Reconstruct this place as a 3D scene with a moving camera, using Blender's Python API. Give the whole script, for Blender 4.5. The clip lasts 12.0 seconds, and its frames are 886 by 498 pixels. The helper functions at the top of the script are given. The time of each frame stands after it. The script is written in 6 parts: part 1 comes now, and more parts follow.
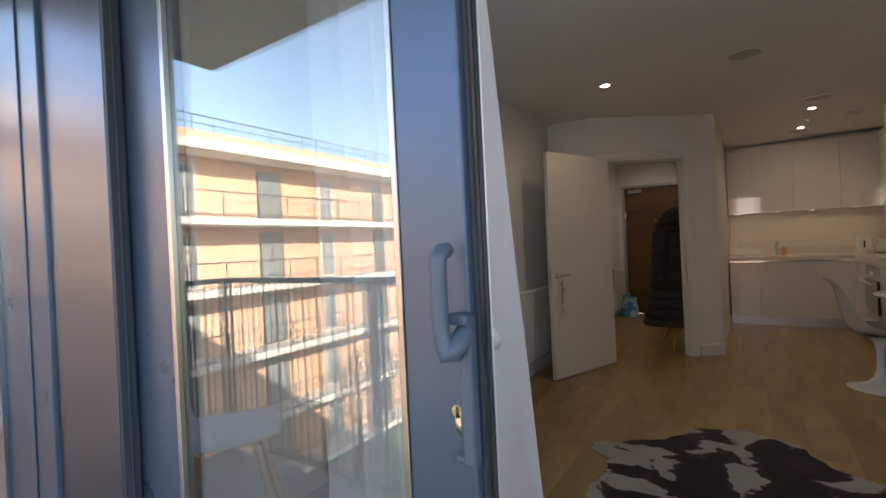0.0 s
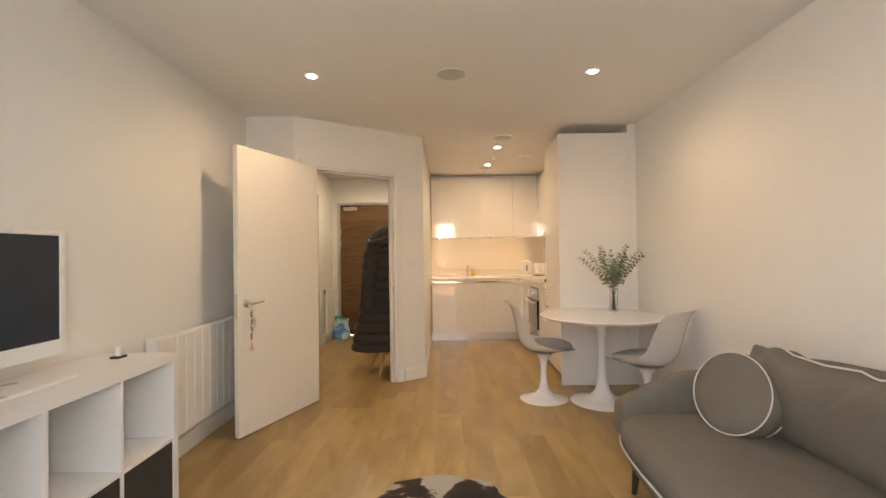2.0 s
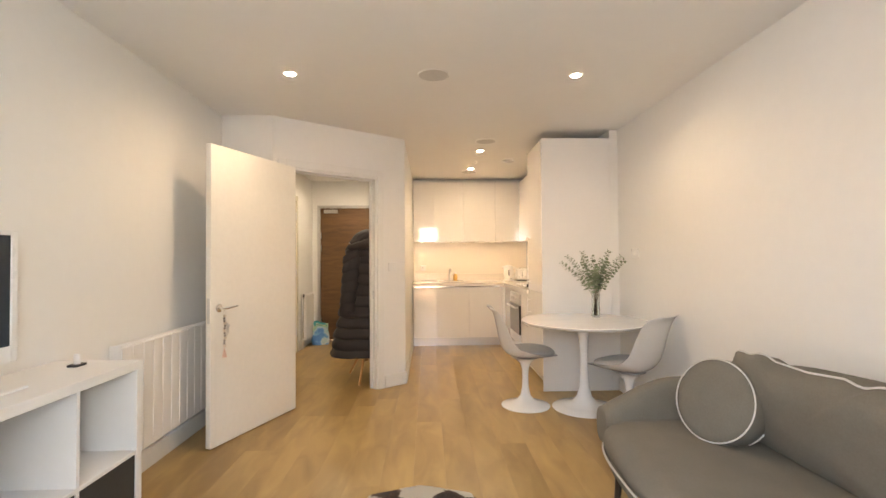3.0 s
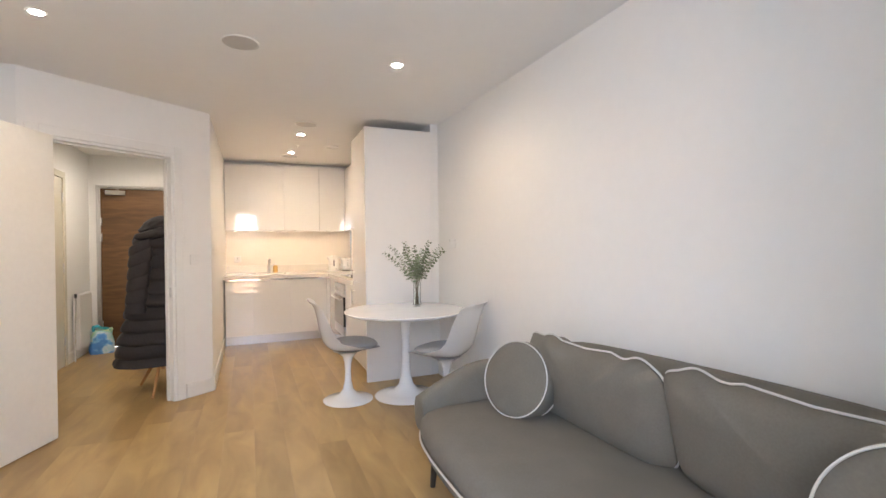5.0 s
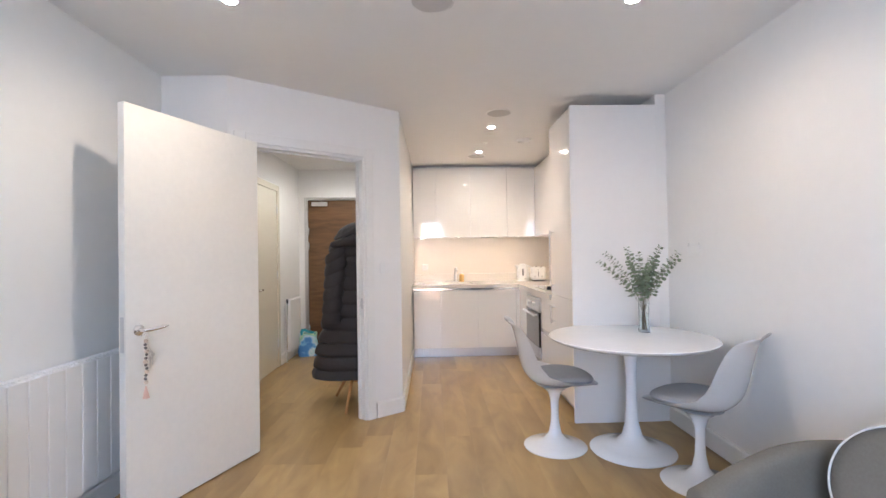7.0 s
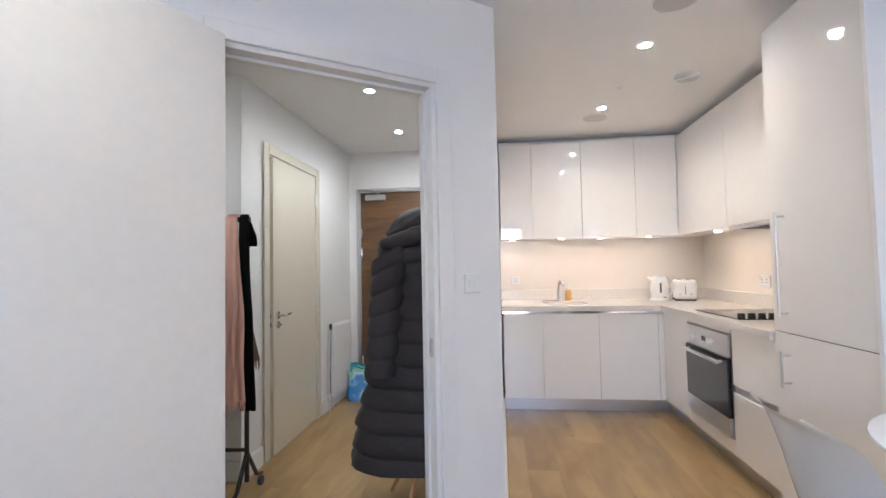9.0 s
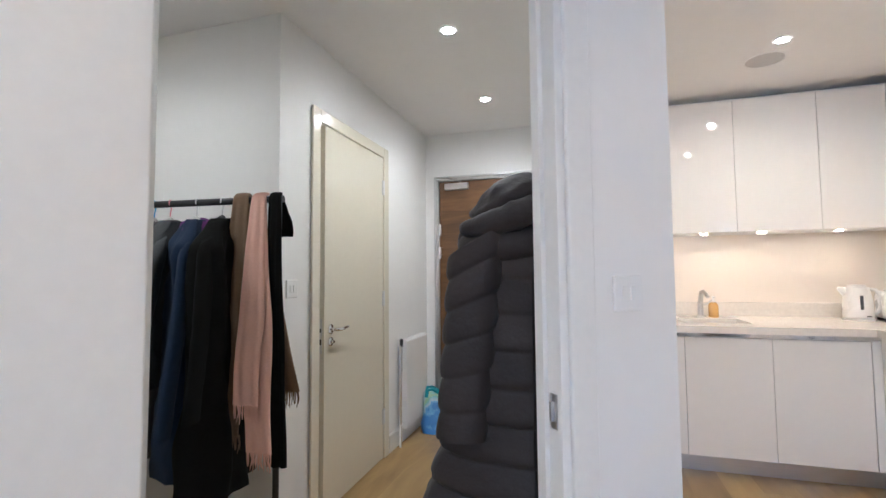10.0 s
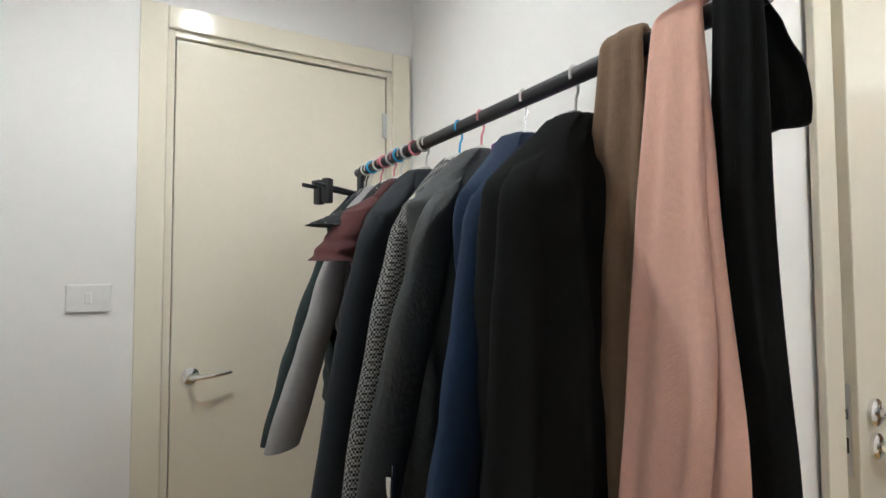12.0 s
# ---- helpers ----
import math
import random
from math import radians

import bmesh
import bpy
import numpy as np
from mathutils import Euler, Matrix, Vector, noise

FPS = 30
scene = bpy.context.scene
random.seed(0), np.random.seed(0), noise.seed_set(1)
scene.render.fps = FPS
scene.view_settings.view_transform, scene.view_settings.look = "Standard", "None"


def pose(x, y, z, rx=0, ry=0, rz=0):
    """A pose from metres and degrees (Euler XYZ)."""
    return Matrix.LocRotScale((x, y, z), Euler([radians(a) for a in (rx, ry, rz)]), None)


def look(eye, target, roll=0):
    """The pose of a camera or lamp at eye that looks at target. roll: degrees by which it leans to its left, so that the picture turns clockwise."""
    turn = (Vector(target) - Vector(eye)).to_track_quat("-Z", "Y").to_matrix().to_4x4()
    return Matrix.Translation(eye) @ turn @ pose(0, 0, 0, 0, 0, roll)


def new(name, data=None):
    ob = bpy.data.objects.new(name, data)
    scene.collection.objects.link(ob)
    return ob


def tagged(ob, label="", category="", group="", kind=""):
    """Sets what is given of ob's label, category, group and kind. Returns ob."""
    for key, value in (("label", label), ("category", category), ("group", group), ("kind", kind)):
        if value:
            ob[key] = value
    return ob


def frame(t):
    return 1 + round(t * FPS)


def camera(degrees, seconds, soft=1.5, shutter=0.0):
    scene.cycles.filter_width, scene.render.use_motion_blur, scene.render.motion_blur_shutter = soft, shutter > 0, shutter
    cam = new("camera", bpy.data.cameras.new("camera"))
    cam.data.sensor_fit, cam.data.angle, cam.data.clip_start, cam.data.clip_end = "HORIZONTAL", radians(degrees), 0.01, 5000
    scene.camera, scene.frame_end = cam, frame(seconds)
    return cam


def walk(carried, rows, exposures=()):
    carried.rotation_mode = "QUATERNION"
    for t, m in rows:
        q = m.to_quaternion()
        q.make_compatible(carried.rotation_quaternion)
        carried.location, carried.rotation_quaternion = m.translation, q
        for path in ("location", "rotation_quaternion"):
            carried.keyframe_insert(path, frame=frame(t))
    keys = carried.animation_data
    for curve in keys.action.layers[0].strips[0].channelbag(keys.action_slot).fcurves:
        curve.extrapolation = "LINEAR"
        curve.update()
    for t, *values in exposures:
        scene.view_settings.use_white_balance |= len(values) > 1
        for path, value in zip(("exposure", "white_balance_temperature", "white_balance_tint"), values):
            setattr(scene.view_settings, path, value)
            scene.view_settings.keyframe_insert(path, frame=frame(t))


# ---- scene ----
cam = camera(87.8, 12.0)
PATH = [
    (0, (0.263, 0.115, 1.232), (-0.847, 1.779, 1.225), -2.7),
    (0.5, (0.302, 0.354, 1.245), (-0.455, 2.205, 1.238), -2.3),
    (1, (0.276, 0.569, 1.239), (-0.157, 2.522, 1.234), -2.1),
    (1.5, (0.225, 0.76, 1.273), (0.064, 2.754, 1.279), -1.6),
    (2, (0.226, 0.864, 1.259), (0.215, 2.864, 1.28), -0.8),
    (2.5, (0.231, 0.913, 1.256), (0.275, 2.912, 1.297), -0.5),
    (4.5, (0.273, 0.951, 1.257), (0.612, 2.922, 1.274), -0.0),
    (5, (0.311, 1.015, 1.275), (1.087, 2.858, 1.258), -0.6),
    (5.5, (0.335, 1.125, 1.284), (1.4, 2.818, 1.275), -1.3),
    (6, (0.288, 1.248, 1.288), (1.164, 3.046, 1.292), -2.2),
    (6.5, (0.307, 1.493, 1.285), (0.671, 3.459, 1.331), -2.3),
    (7, (0.262, 1.802, 1.275), (0.308, 3.801, 1.3), -0.9),
    (8.8, (0.041, 3.295, 1.251), (-0.193, 5.28, 1.324), -0.5),
    (9, (0.001, 3.458, 1.245), (-0.242, 5.441, 1.327), -1.1),
    (9.5, (-0.104, 3.901, 1.238), (-0.54, 5.852, 1.315), -1.4),
    (10, (-0.217, 4.297, 1.222), (-0.807, 6.205, 1.337), -0.5),
    (10.5, (-0.359, 4.68, 1.225), (-1.181, 6.5, 1.329), -1.2),
    (11, (-0.558, 5.024, 1.244), (-1.84, 6.556, 1.355), -0.9),
    (11.5, (-0.818, 5.238, 1.225), (-2.355, 6.514, 1.335), -0.1),
    (12, (-1.096, 5.316, 1.227), (-2.876, 6.226, 1.306), -0.2),
]
DAYLIGHT, SPOT, HALL_SPOT, PUCK = 1.35, 1.45, 1.45, 0.10
EXPOSURES = [(0.0, 2.0, 6900, 14), (0.7, 2.6, 7700, 16), (1.5, 3.5, 8300, 18), (2.5, 4.3, 8000, 15), (4.5, 4.45, 6500, 14), (5.4, 4.4, 6200, 14),
             (6.0, 4.48, 5950, 14), (7.0, 4.45, 5550, 14), (9.0, 4.35, 5100, 12), (10.5, 4.45, 5200, 10), (11.0, 4.52, 5300, 8), (11.5, 4.75, 5300, 8),
             (12.0, 4.87, 5250, 10)]

walk(cam, [(t, look(eye, target, roll)) for t, eye, target, roll in PATH], EXPOSURES)

# ---- world, sun and daylight ----
world = bpy.data.worlds.new("world")
scene.world = world
world.use_nodes = True
wn = world.node_tree.nodes
sky = wn.new("ShaderNodeTexSky")
sky.sky_type, sky.sun_disc = 'NISHITA', False
sky.sun_elevation, sky.sun_rotation = radians(25), radians(58)
wn["Background"].inputs["Strength"].default_value = 0.15
world.node_tree.links.new(sky.outputs[0], wn["Background"].inputs["Color"])


def lamp(name, kind, m, energy, color=(1, 1, 1), size=0.1, size_y=0.0, spot=0.0):
    d = bpy.data.lights.new(name, kind)
    d.energy, d.color = energy, color
    if kind == 'SUN':
        d.angle = size
    elif kind == 'AREA':
        d.size = size
        if size_y:
            d.shape, d.size_y = 'RECTANGLE', size_y
    else:
        d.shadow_soft_size = size
    if kind == 'SPOT':
        d.spot_size, d.spot_blend = radians(spot), 0.7
    ob = new(name, d)
    ob.matrix_world = m
    return ob


SUN_FROM = Vector((0.74, 0.45, 0.40))
lamp("sun", 'SUN', look(SUN_FROM * 50, (0, 0, 0)), 5.0, (1.0, 0.93, 0.82), radians(0.5))
# the sky's light in the opening of the balcony door
lamp("window_daylight", 'AREA', look((0.25, 0.72, 1.70), (0.75, 4.0, 1.3)), DAYLIGHT, (0.80, 0.89, 1.0), 0.50, 0.98)
# and behind the sliding door's glass, on to the curtain
lamp("door_glass_daylight", 'AREA', look((-0.62, 0.80, 1.12), (-0.62, 4.0, 1.1)), DAYLIGHT * 0.8, (0.74, 0.86, 1.0), 0.55, 1.95)

# ---- materials ----
MATS = {}


def mat(name, color, rough=0.5, metal=0.0, vary=0.06, scale=6.0, bump=0.0, bump_scale=60.0, stretch=(1, 1, 1), coat=0.0, spec=0.5, wear=0.05,
        sheen=0.0, island=0.0):
    """A plain surface with two scales of uneven tone, uneven gloss and fine relief."""
    if name in MATS:
        return MATS[name]
    m = bpy.data.materials.new(name)
    m.use_nodes = True
    nt = m.node_tree
    n, ln = nt.nodes, nt.links
    b = n["Principled BSDF"]
    b.inputs["Metallic"].default_value = metal
    b.inputs["Specular IOR Level"].default_value = spec
    b.inputs["Coat Weight"].default_value = coat
    b.inputs["Coat Roughness"].default_value = 0.04
    b.inputs["Sheen Weight"].default_value = sheen
    tc = n.new("ShaderNodeTexCoord")
    mp = n.new("ShaderNodeMapping")
    mp.inputs["Scale"].default_value = stretch
    ln.new(tc.outputs["Object"], mp.inputs["Vector"])
    big = n.new("ShaderNodeTexNoise")
    big.inputs["Scale"].default_value, big.inputs["Detail"].default_value = scale, 6
    fine = n.new("ShaderNodeTexNoise")
    fine.inputs["Scale"].default_value, fine.inputs["Detail"].default_value = scale * 14, 3
    for t in (big, fine):
        ln.new(mp.outputs[0], t.inputs["Vector"])
    add = n.new("ShaderNodeMath")
    add.operation = 'ADD'
    ln.new(big.outputs["Fac"], add.inputs[0])
    ln.new(fine.outputs["Fac"], add.inputs[1])
    ramp = n.new("ShaderNodeMapRange")
    ramp.inputs["From Min"].default_value, ramp.inputs["From Max"].default_value = 0.6, 1.4
    ramp.inputs["To Min"].default_value, ramp.inputs["To Max"].default_value = 1 - vary, 1 + vary
    ln.new(add.outputs[0], ramp.inputs["Value"])
    mul = n.new("ShaderNodeVectorMath")
    mul.operation = 'SCALE'
    mul.inputs[0].default_value = color
    ln.new(ramp.outputs[0], mul.inputs["Scale"])
    out = mul.outputs[0]
    if island:
        oi = n.new("ShaderNodeObjectInfo")
        r2 = n.new("ShaderNodeMapRange")
        r2.inputs["To Min"].default_value, r2.inputs["To Max"].default_value = 1 - island, 1 + island
        ln.new(oi.outputs["Random"], r2.inputs["Value"])
        m2 = n.new("ShaderNodeVectorMath")
        m2.operation = 'SCALE'
        ln.new(out, m2.inputs[0])
        ln.new(r2.outputs[0], m2.inputs["Scale"])
        out = m2.outputs[0]
    ln.new(out, b.inputs["Base Color"])
    rr = n.new("ShaderNodeMapRange")
    rr.inputs["To Min"].default_value, rr.inputs["To Max"].default_value = max(0.02, rough - wear), min(1, rough + wear)
    ln.new(big.outputs["Fac"], rr.inputs["Value"])
    ln.new(rr.outputs[0], b.inputs["Roughness"])
    if bump:
        bn = n.new("ShaderNodeTexNoise")
        bn.inputs["Scale"].default_value, bn.inputs["Detail"].default_value = bump_scale, 4
        ln.new(mp.outputs[0], bn.inputs["Vector"])
        bp = n.new("ShaderNodeBump")
        bp.inputs["Strength"].default_value, bp.inputs["Distance"].default_value = bump, 0.01
        ln.new(bn.outputs["Fac"], bp.inputs["Height"])
        ln.new(bp.outputs[0], b.inputs["Normal"])
    MATS[name] = m
    return m


def wood(name, dark, light, rough, scale, stretch, per_piece=0.0, bump=0.06, knots=0.0):
    """Grained timber: stretched noise bands, pores and, for boards, a tone of each board's own."""
    m = bpy.data.materials.new(name)
    m.use_nodes = True
    nt = m.node_tree
    n, ln = nt.nodes, nt.links
    b = n["Principled BSDF"]
    tc = n.new("ShaderNodeTexCoord")
    mp = n.new("ShaderNodeMapping")
    mp.inputs["Scale"].default_value = stretch
    ln.new(tc.outputs["Object"], mp.inputs["Vector"])
    src = mp.outputs[0]
    oi = n.new("ShaderNodeObjectInfo")
    if per_piece:
        sh = n.new("ShaderNodeVectorMath")
        sh.operation = 'SCALE'
        sh.inputs[0].default_value = (37.0, 11.0, 5.0)
        ln.new(oi.outputs["Random"], sh.inputs["Scale"])
        ad = n.new("ShaderNodeVectorMath")
        ln.new(src, ad.inputs[0])
        ln.new(sh.outputs[0], ad.inputs[1])
        src = ad.outputs[0]
    a = n.new("ShaderNodeTexNoise")
    a.inputs["Scale"].default_value, a.inputs["Detail"].default_value, a.inputs["Distortion"].default_value = scale, 8, 0.8
    c = n.new("ShaderNodeTexNoise")
    c.inputs["Scale"].default_value, c.inputs["Detail"].default_value = scale * 0.22, 3
    for t in (a, c):
        ln.new(src, t.inputs["Vector"])
    mx = n.new("ShaderNodeMix")
    mx.inputs[0].default_value = 0.45
    ln.new(a.outputs["Fac"], mx.inputs[2])
    ln.new(c.outputs["Fac"], mx.inputs[3])
    cr = n.new("ShaderNodeValToRGB")
    cr.color_ramp.elements[0].position, cr.color_ramp.elements[1].position = 0.34, 0.66
    cr.color_ramp.elements[0].color, cr.color_ramp.elements[1].color = (*dark, 1), (*light, 1)
    ln.new(mx.outputs[0], cr.inputs[0])
    out = cr.outputs[0]
    if per_piece:
        r2 = n.new("ShaderNodeMapRange")
        r2.inputs["To Min"].default_value, r2.inputs["To Max"].default_value = 1 - per_piece, 1 + per_piece
        ln.new(oi.outputs["Random"], r2.inputs["Value"])
        m2 = n.new("ShaderNodeVectorMath")
        m2.operation = 'SCALE'
        ln.new(out, m2.inputs[0])
        ln.new(r2.outputs[0], m2.inputs["Scale"])
        out = m2.outputs[0]
    if knots:
        km = n.new("ShaderNodeMapping")
        km.inputs["Scale"].default_value = (0.55, 0.55, 0.55)
        ln.new(src, km.inputs["Vector"])
        vo = n.new("ShaderNodeTexVoronoi")
        vo.inputs["Scale"].default_value = 0.8
        ln.new(km.outputs[0], vo.inputs["Vector"])
        wob = n.new("ShaderNodeMath")
        wob.operation = 'MULTIPLY_ADD'
        wob.inputs[1].default_value = 0.22
        ln.new(a.outputs["Fac"], wob.inputs[0]), ln.new(vo.outputs["Distance"], wob.inputs[2])
        kr = n.new("ShaderNodeMapRange")
        kr.inputs["From Min"].default_value, kr.inputs["From Max"].default_value = 0.12, 0.30
        kr.inputs["To Min"].default_value, kr.inputs["To Max"].default_value = 1 - knots, 1.0
        ln.new(wob.outputs[0], kr.inputs["Value"])
        m3 = n.new("ShaderNodeVectorMath")
        m3.operation = 'SCALE'
        ln.new(out, m3.inputs[0])
        ln.new(kr.outputs[0], m3.inputs["Scale"])
        out = m3.outputs[0]
    ln.new(out, b.inputs["Base Color"])
    rr = n.new("ShaderNodeMapRange")
    rr.inputs["To Min"].default_value, rr.inputs["To Max"].default_value = rough - 0.07, rough + 0.1
    ln.new(a.outputs["Fac"], rr.inputs["Value"])
    ln.new(rr.outputs[0], b.inputs["Roughness"])
    bp = n.new("ShaderNodeBump")
    bp.inputs["Strength"].default_value, bp.inputs["Distance"].default_value = bump, 0.004
    ln.new(a.outputs["Fac"], bp.inputs["Height"])
    ln.new(bp.outputs[0], b.inputs["Normal"])
    return m


def weave(name, color, rough=0.9, scale=900.0, vary=0.1, bump=0.25, other=None, other_scale=0.0):
    """Cloth: crossing threads as relief, blotches of tone, and, if other is given, a fine two-tone pattern."""
    m = mat(name, color, rough, 0, vary, 9.0, 0, sheen=0.03, wear=0.04, spec=0.25)
    nt = m.node_tree
    n, ln = nt.nodes, nt.links
    b = n["Principled BSDF"]
    tc = n.new("ShaderNodeTexCoord")
    hs = []
    for axis in ('X', 'Y', 'Z'):
        w = n.new("ShaderNodeTexWave")
        w.bands_direction = axis
        w.inputs["Scale"].default_value, w.inputs["Distortion"].default_value = scale / 3, 1.5
        ln.new(tc.outputs["Object"], w.inputs["Vector"])
        hs.append(w.outputs["Fac"])
    a = n.new("ShaderNodeMath")
    c = n.new("ShaderNodeMath")
    ln.new(hs[0], a.inputs[0]), ln.new(hs[1], a.inputs[1])
    ln.new(a.outputs[0], c.inputs[0]), ln.new(hs[2], c.inputs[1])
    bp = n.new("ShaderNodeBump")
    bp.inputs["Strength"].default_value, bp.inputs["Distance"].default_value = bump, 0.002
    ln.new(c.outputs[0], bp.inputs["Height"])
    ln.new(bp.outputs[0], b.inputs["Normal"])
    if other:
        ck = n.new("ShaderNodeTexChecker")
        ck.inputs["Scale"].default_value = other_scale
        ck.inputs[1].default_value, ck.inputs[2].default_value = (*color, 1), (*other, 1)
        ln.new(tc.outputs["Object"], ck.inputs["Vector"])
        ln.new(ck.outputs[0], b.inputs["Base Color"])
    return m


def glass(name, tint=(1, 1, 1), rough=0.0, ior=1.45, thin=False):
    m = bpy.data.materials.new(name)
    m.use_nodes = True
    b = m.node_tree.nodes["Principled BSDF"]
    b.inputs["Base Color"].default_value = (*tint, 1)
    b.inputs["Roughness"].default_value, b.inputs["IOR"].default_value = rough, ior
    b.inputs["Transmission Weight"].default_value = 1.0
    return m


def glow(name, color, strength):
    m = bpy.data.materials.new(name)
    m.use_nodes = True
    b = m.node_tree.nodes["Principled BSDF"]
    b.inputs["Base Color"].default_value = (0.8, 0.8, 0.8, 1)
    b.inputs["Emission Color"].default_value = (*color, 1)
    b.inputs["Emission Strength"].default_value = strength
    return m


WALL = mat("wall_paint", (0.82, 0.805, 0.78), 0.7, 0, 0.014, 1.3, 0.012, 160, spec=0.3)
CEIL = mat("ceiling_paint", (0.84, 0.825, 0.805), 0.85, 0, 0.012, 1.0, 0.01, 150, spec=0.2)
TRIM = mat("white_satin_paint", (0.79, 0.775, 0.745), 0.38, 0, 0.03, 3.0, 0.03, 120)
CREAM = mat("cream_gloss_paint", (0.77, 0.715, 0.585), 0.13, 0, 0.018, 2.0, 0.012, 30, coat=0.3, wear=0.03)
LEAF = mat("door_white_paint", (0.80, 0.775, 0.72), 0.42, 0, 0.03, 2.5, 0.02, 200)
GLOSS = mat("gloss_white_lacquer", (0.86, 0.83, 0.785), 0.035, 0, 0.012, 2.0, 0.0, coat=0.6, wear=0.02)
GLOSS_EDGE = mat("lacquer_edge", (0.72, 0.70, 0.66), 0.3, 0, 0.02)
PANEL = mat("panel_white", (0.82, 0.80, 0.78), 0.4, 0, 0.012, 2.0, wear=0.015)
PLASTIC = mat("white_plastic", (0.80, 0.79, 0.77), 0.28, 0, 0.02, 5.0)
SHELL = mat("white_moulded_shell", (0.85, 0.86, 0.88), 0.16, 0, 0.02, 4.0, coat=0.4)
WORKTOP = mat("speckled_stone_worktop", (0.74, 0.70, 0.64), 0.18, 0, 0.09, 42.0, 0.0)
SPLASH = mat("cream_glass_splashback", (0.82, 0.76, 0.68), 0.32, 0, 0.01, 2.0, coat=0.06)
STEEL = mat("brushed_steel", (0.62, 0.61, 0.60), 0.3, 1.0, 0.08, 5.0, 0.03, 90, (1, 1, 30))
CHROME = mat("chrome", (0.82, 0.82, 0.82), 0.1, 1.0, 0.04, 10.0)
BLACKGLASS = mat("black_glass", (0.012, 0.012, 0.014), 0.05, 0, 0.1, 6.0, coat=0.5)
SCREEN = mat("dark_screen", (0.024, 0.034, 0.048), 0.22, 0, 0.1, 3.0, spec=0.4)
BLACK = mat("black_plastic", (0.02, 0.02, 0.022), 0.4, 0, 0.15, 8.0)
RUBBER = mat("black_seal", (0.04, 0.055, 0.08), 0.6, 0, 0.2, 20.0)
FRAME = mat("blue_grey_powder_coat", (0.10, 0.15, 0.235), 0.28, 0.4, 0.05, 5.0, 0.06, 400, wear=0.015)
CLAD = mat("blue_grey_metal_cladding", (0.30, 0.34, 0.42), 0.16, 0.55, 0.06, 2.0, 0.03, 30)
GRAPHITE = mat("charcoal_insert", (0.035, 0.036, 0.04), 0.55, 0, 0.1, 8.0, 0.05, 200)
SOFA = weave("grey_taupe_sofa_cloth", (0.178, 0.160, 0.130), 0.92, 1400, 0.10, 0.2)
PIPING = weave("white_piping", (0.68, 0.66, 0.62), 0.8, 2000, 0.05, 0.15)
SEAT = weave("grey_seat_cloth", (0.34, 0.35, 0.37), 0.92, 1400, 0.08, 0.2)
CURTAIN = weave("white_curtain_cloth", (0.82, 0.82, 0.835), 0.85, 700, 0.05, 0.2)
_n, _l = CURTAIN.node_tree.nodes, CURTAIN.node_tree.links
_t, _m = _n.new("ShaderNodeBsdfTranslucent"), _n.new("ShaderNodeMixShader")
_t.inputs["Color"].default_value, _m.inputs[0].default_value = (0.86, 0.86, 0.88, 1), 0.5
_l.new(_n["Principled BSDF"].outputs[0], _m.inputs[1]), _l.new(_t.outputs[0], _m.inputs[2])
_l.new(_m.outputs[0], _n["Material Output"].inputs["Surface"])
DARKLEG = mat("dark_stained_leg", (0.03, 0.024, 0.02), 0.4, 0, 0.2, 12.0)
OAK = wood("oak_board", (0.27, 0.165, 0.060), (0.48, 0.325, 0.135), 0.33, 2.2, (3.4, 0.9, 1.0), 0.06, knots=0.40)
WALNUT = wood("walnut_veneer", (0.085, 0.040, 0.014), (0.185, 0.092, 0.032), 0.4, 3.0, (1.0, 1.0, 7.0))
BEECH = wood("beech_leg", (0.42, 0.2, 0.07), (0.55, 0.3, 0.13), 0.4, 3.0, (1, 1, 0.3))
GLASS = glass("clear_glass", (0.97, 0.99, 0.98))
WATER = glass("water", (0.9, 0.96, 0.94), 0, 1.33)
STEM = mat("eucalyptus_stem", (0.19, 0.15, 0.08), 0.6, 0, 0.2, 30.0)
FOLIAGE = mat("eucalyptus_leaf", (0.22, 0.27, 0.165), 0.55, 0, 0.28, 30.0, 0.1, 80, sheen=0.1)
LAMP = glow("lamp_face", (1.0, 0.93, 0.82), 12.0)
LAMP_SMALL = glow("small_lamp_face", (1.0, 0.80, 0.55), 4.0)
MORTAR = mat("brick_wall", (0.60, 0.385, 0.26), 0.9, 0, 0.14, 3.0, 0.4, 30, (1, 1, 4))
RENDERWALL = mat("pale_concrete", (0.66, 0.63, 0.58), 0.8, 0, 0.07, 1.5, 0.2, 40)
DARKMETAL = mat("dark_railing_paint", (0.05, 0.055, 0.06), 0.5, 0, 0.1, 10.0)
PANE = mat("dark_window_glass", (0.20, 0.21, 0.21), 0.08, 0, 0.1, 1.0, coat=0.4)
GRASS = mat("grass_ground", (0.07, 0.095, 0.035), 0.9, 0, 0.35, 0.6, 0.5, 12)
DECK = mat("balcony_paving", (0.28, 0.27, 0.26), 0.8, 0, 0.15, 8.0, 0.2, 60)


# ---- mesh helpers ----
def part(name, bm, material, parent=None, label="", smooth=None):
    """Links a bmesh as one mesh object under a thing, a part, or on its own."""
    me = bpy.data.meshes.new(name)
    bmesh.ops.recalc_face_normals(bm, faces=bm.faces)
    bm.to_mesh(me)
    bm.free()
    me.materials.append(material)
    if smooth is not None:
        for p in me.polygons:
            p.use_smooth = True
        me.set_sharp_from_angle(angle=radians(smooth))
    ob = new(name, me)
    if parent:
        ob.parent = parent
    if label:
        ob["label"] = label
    return ob


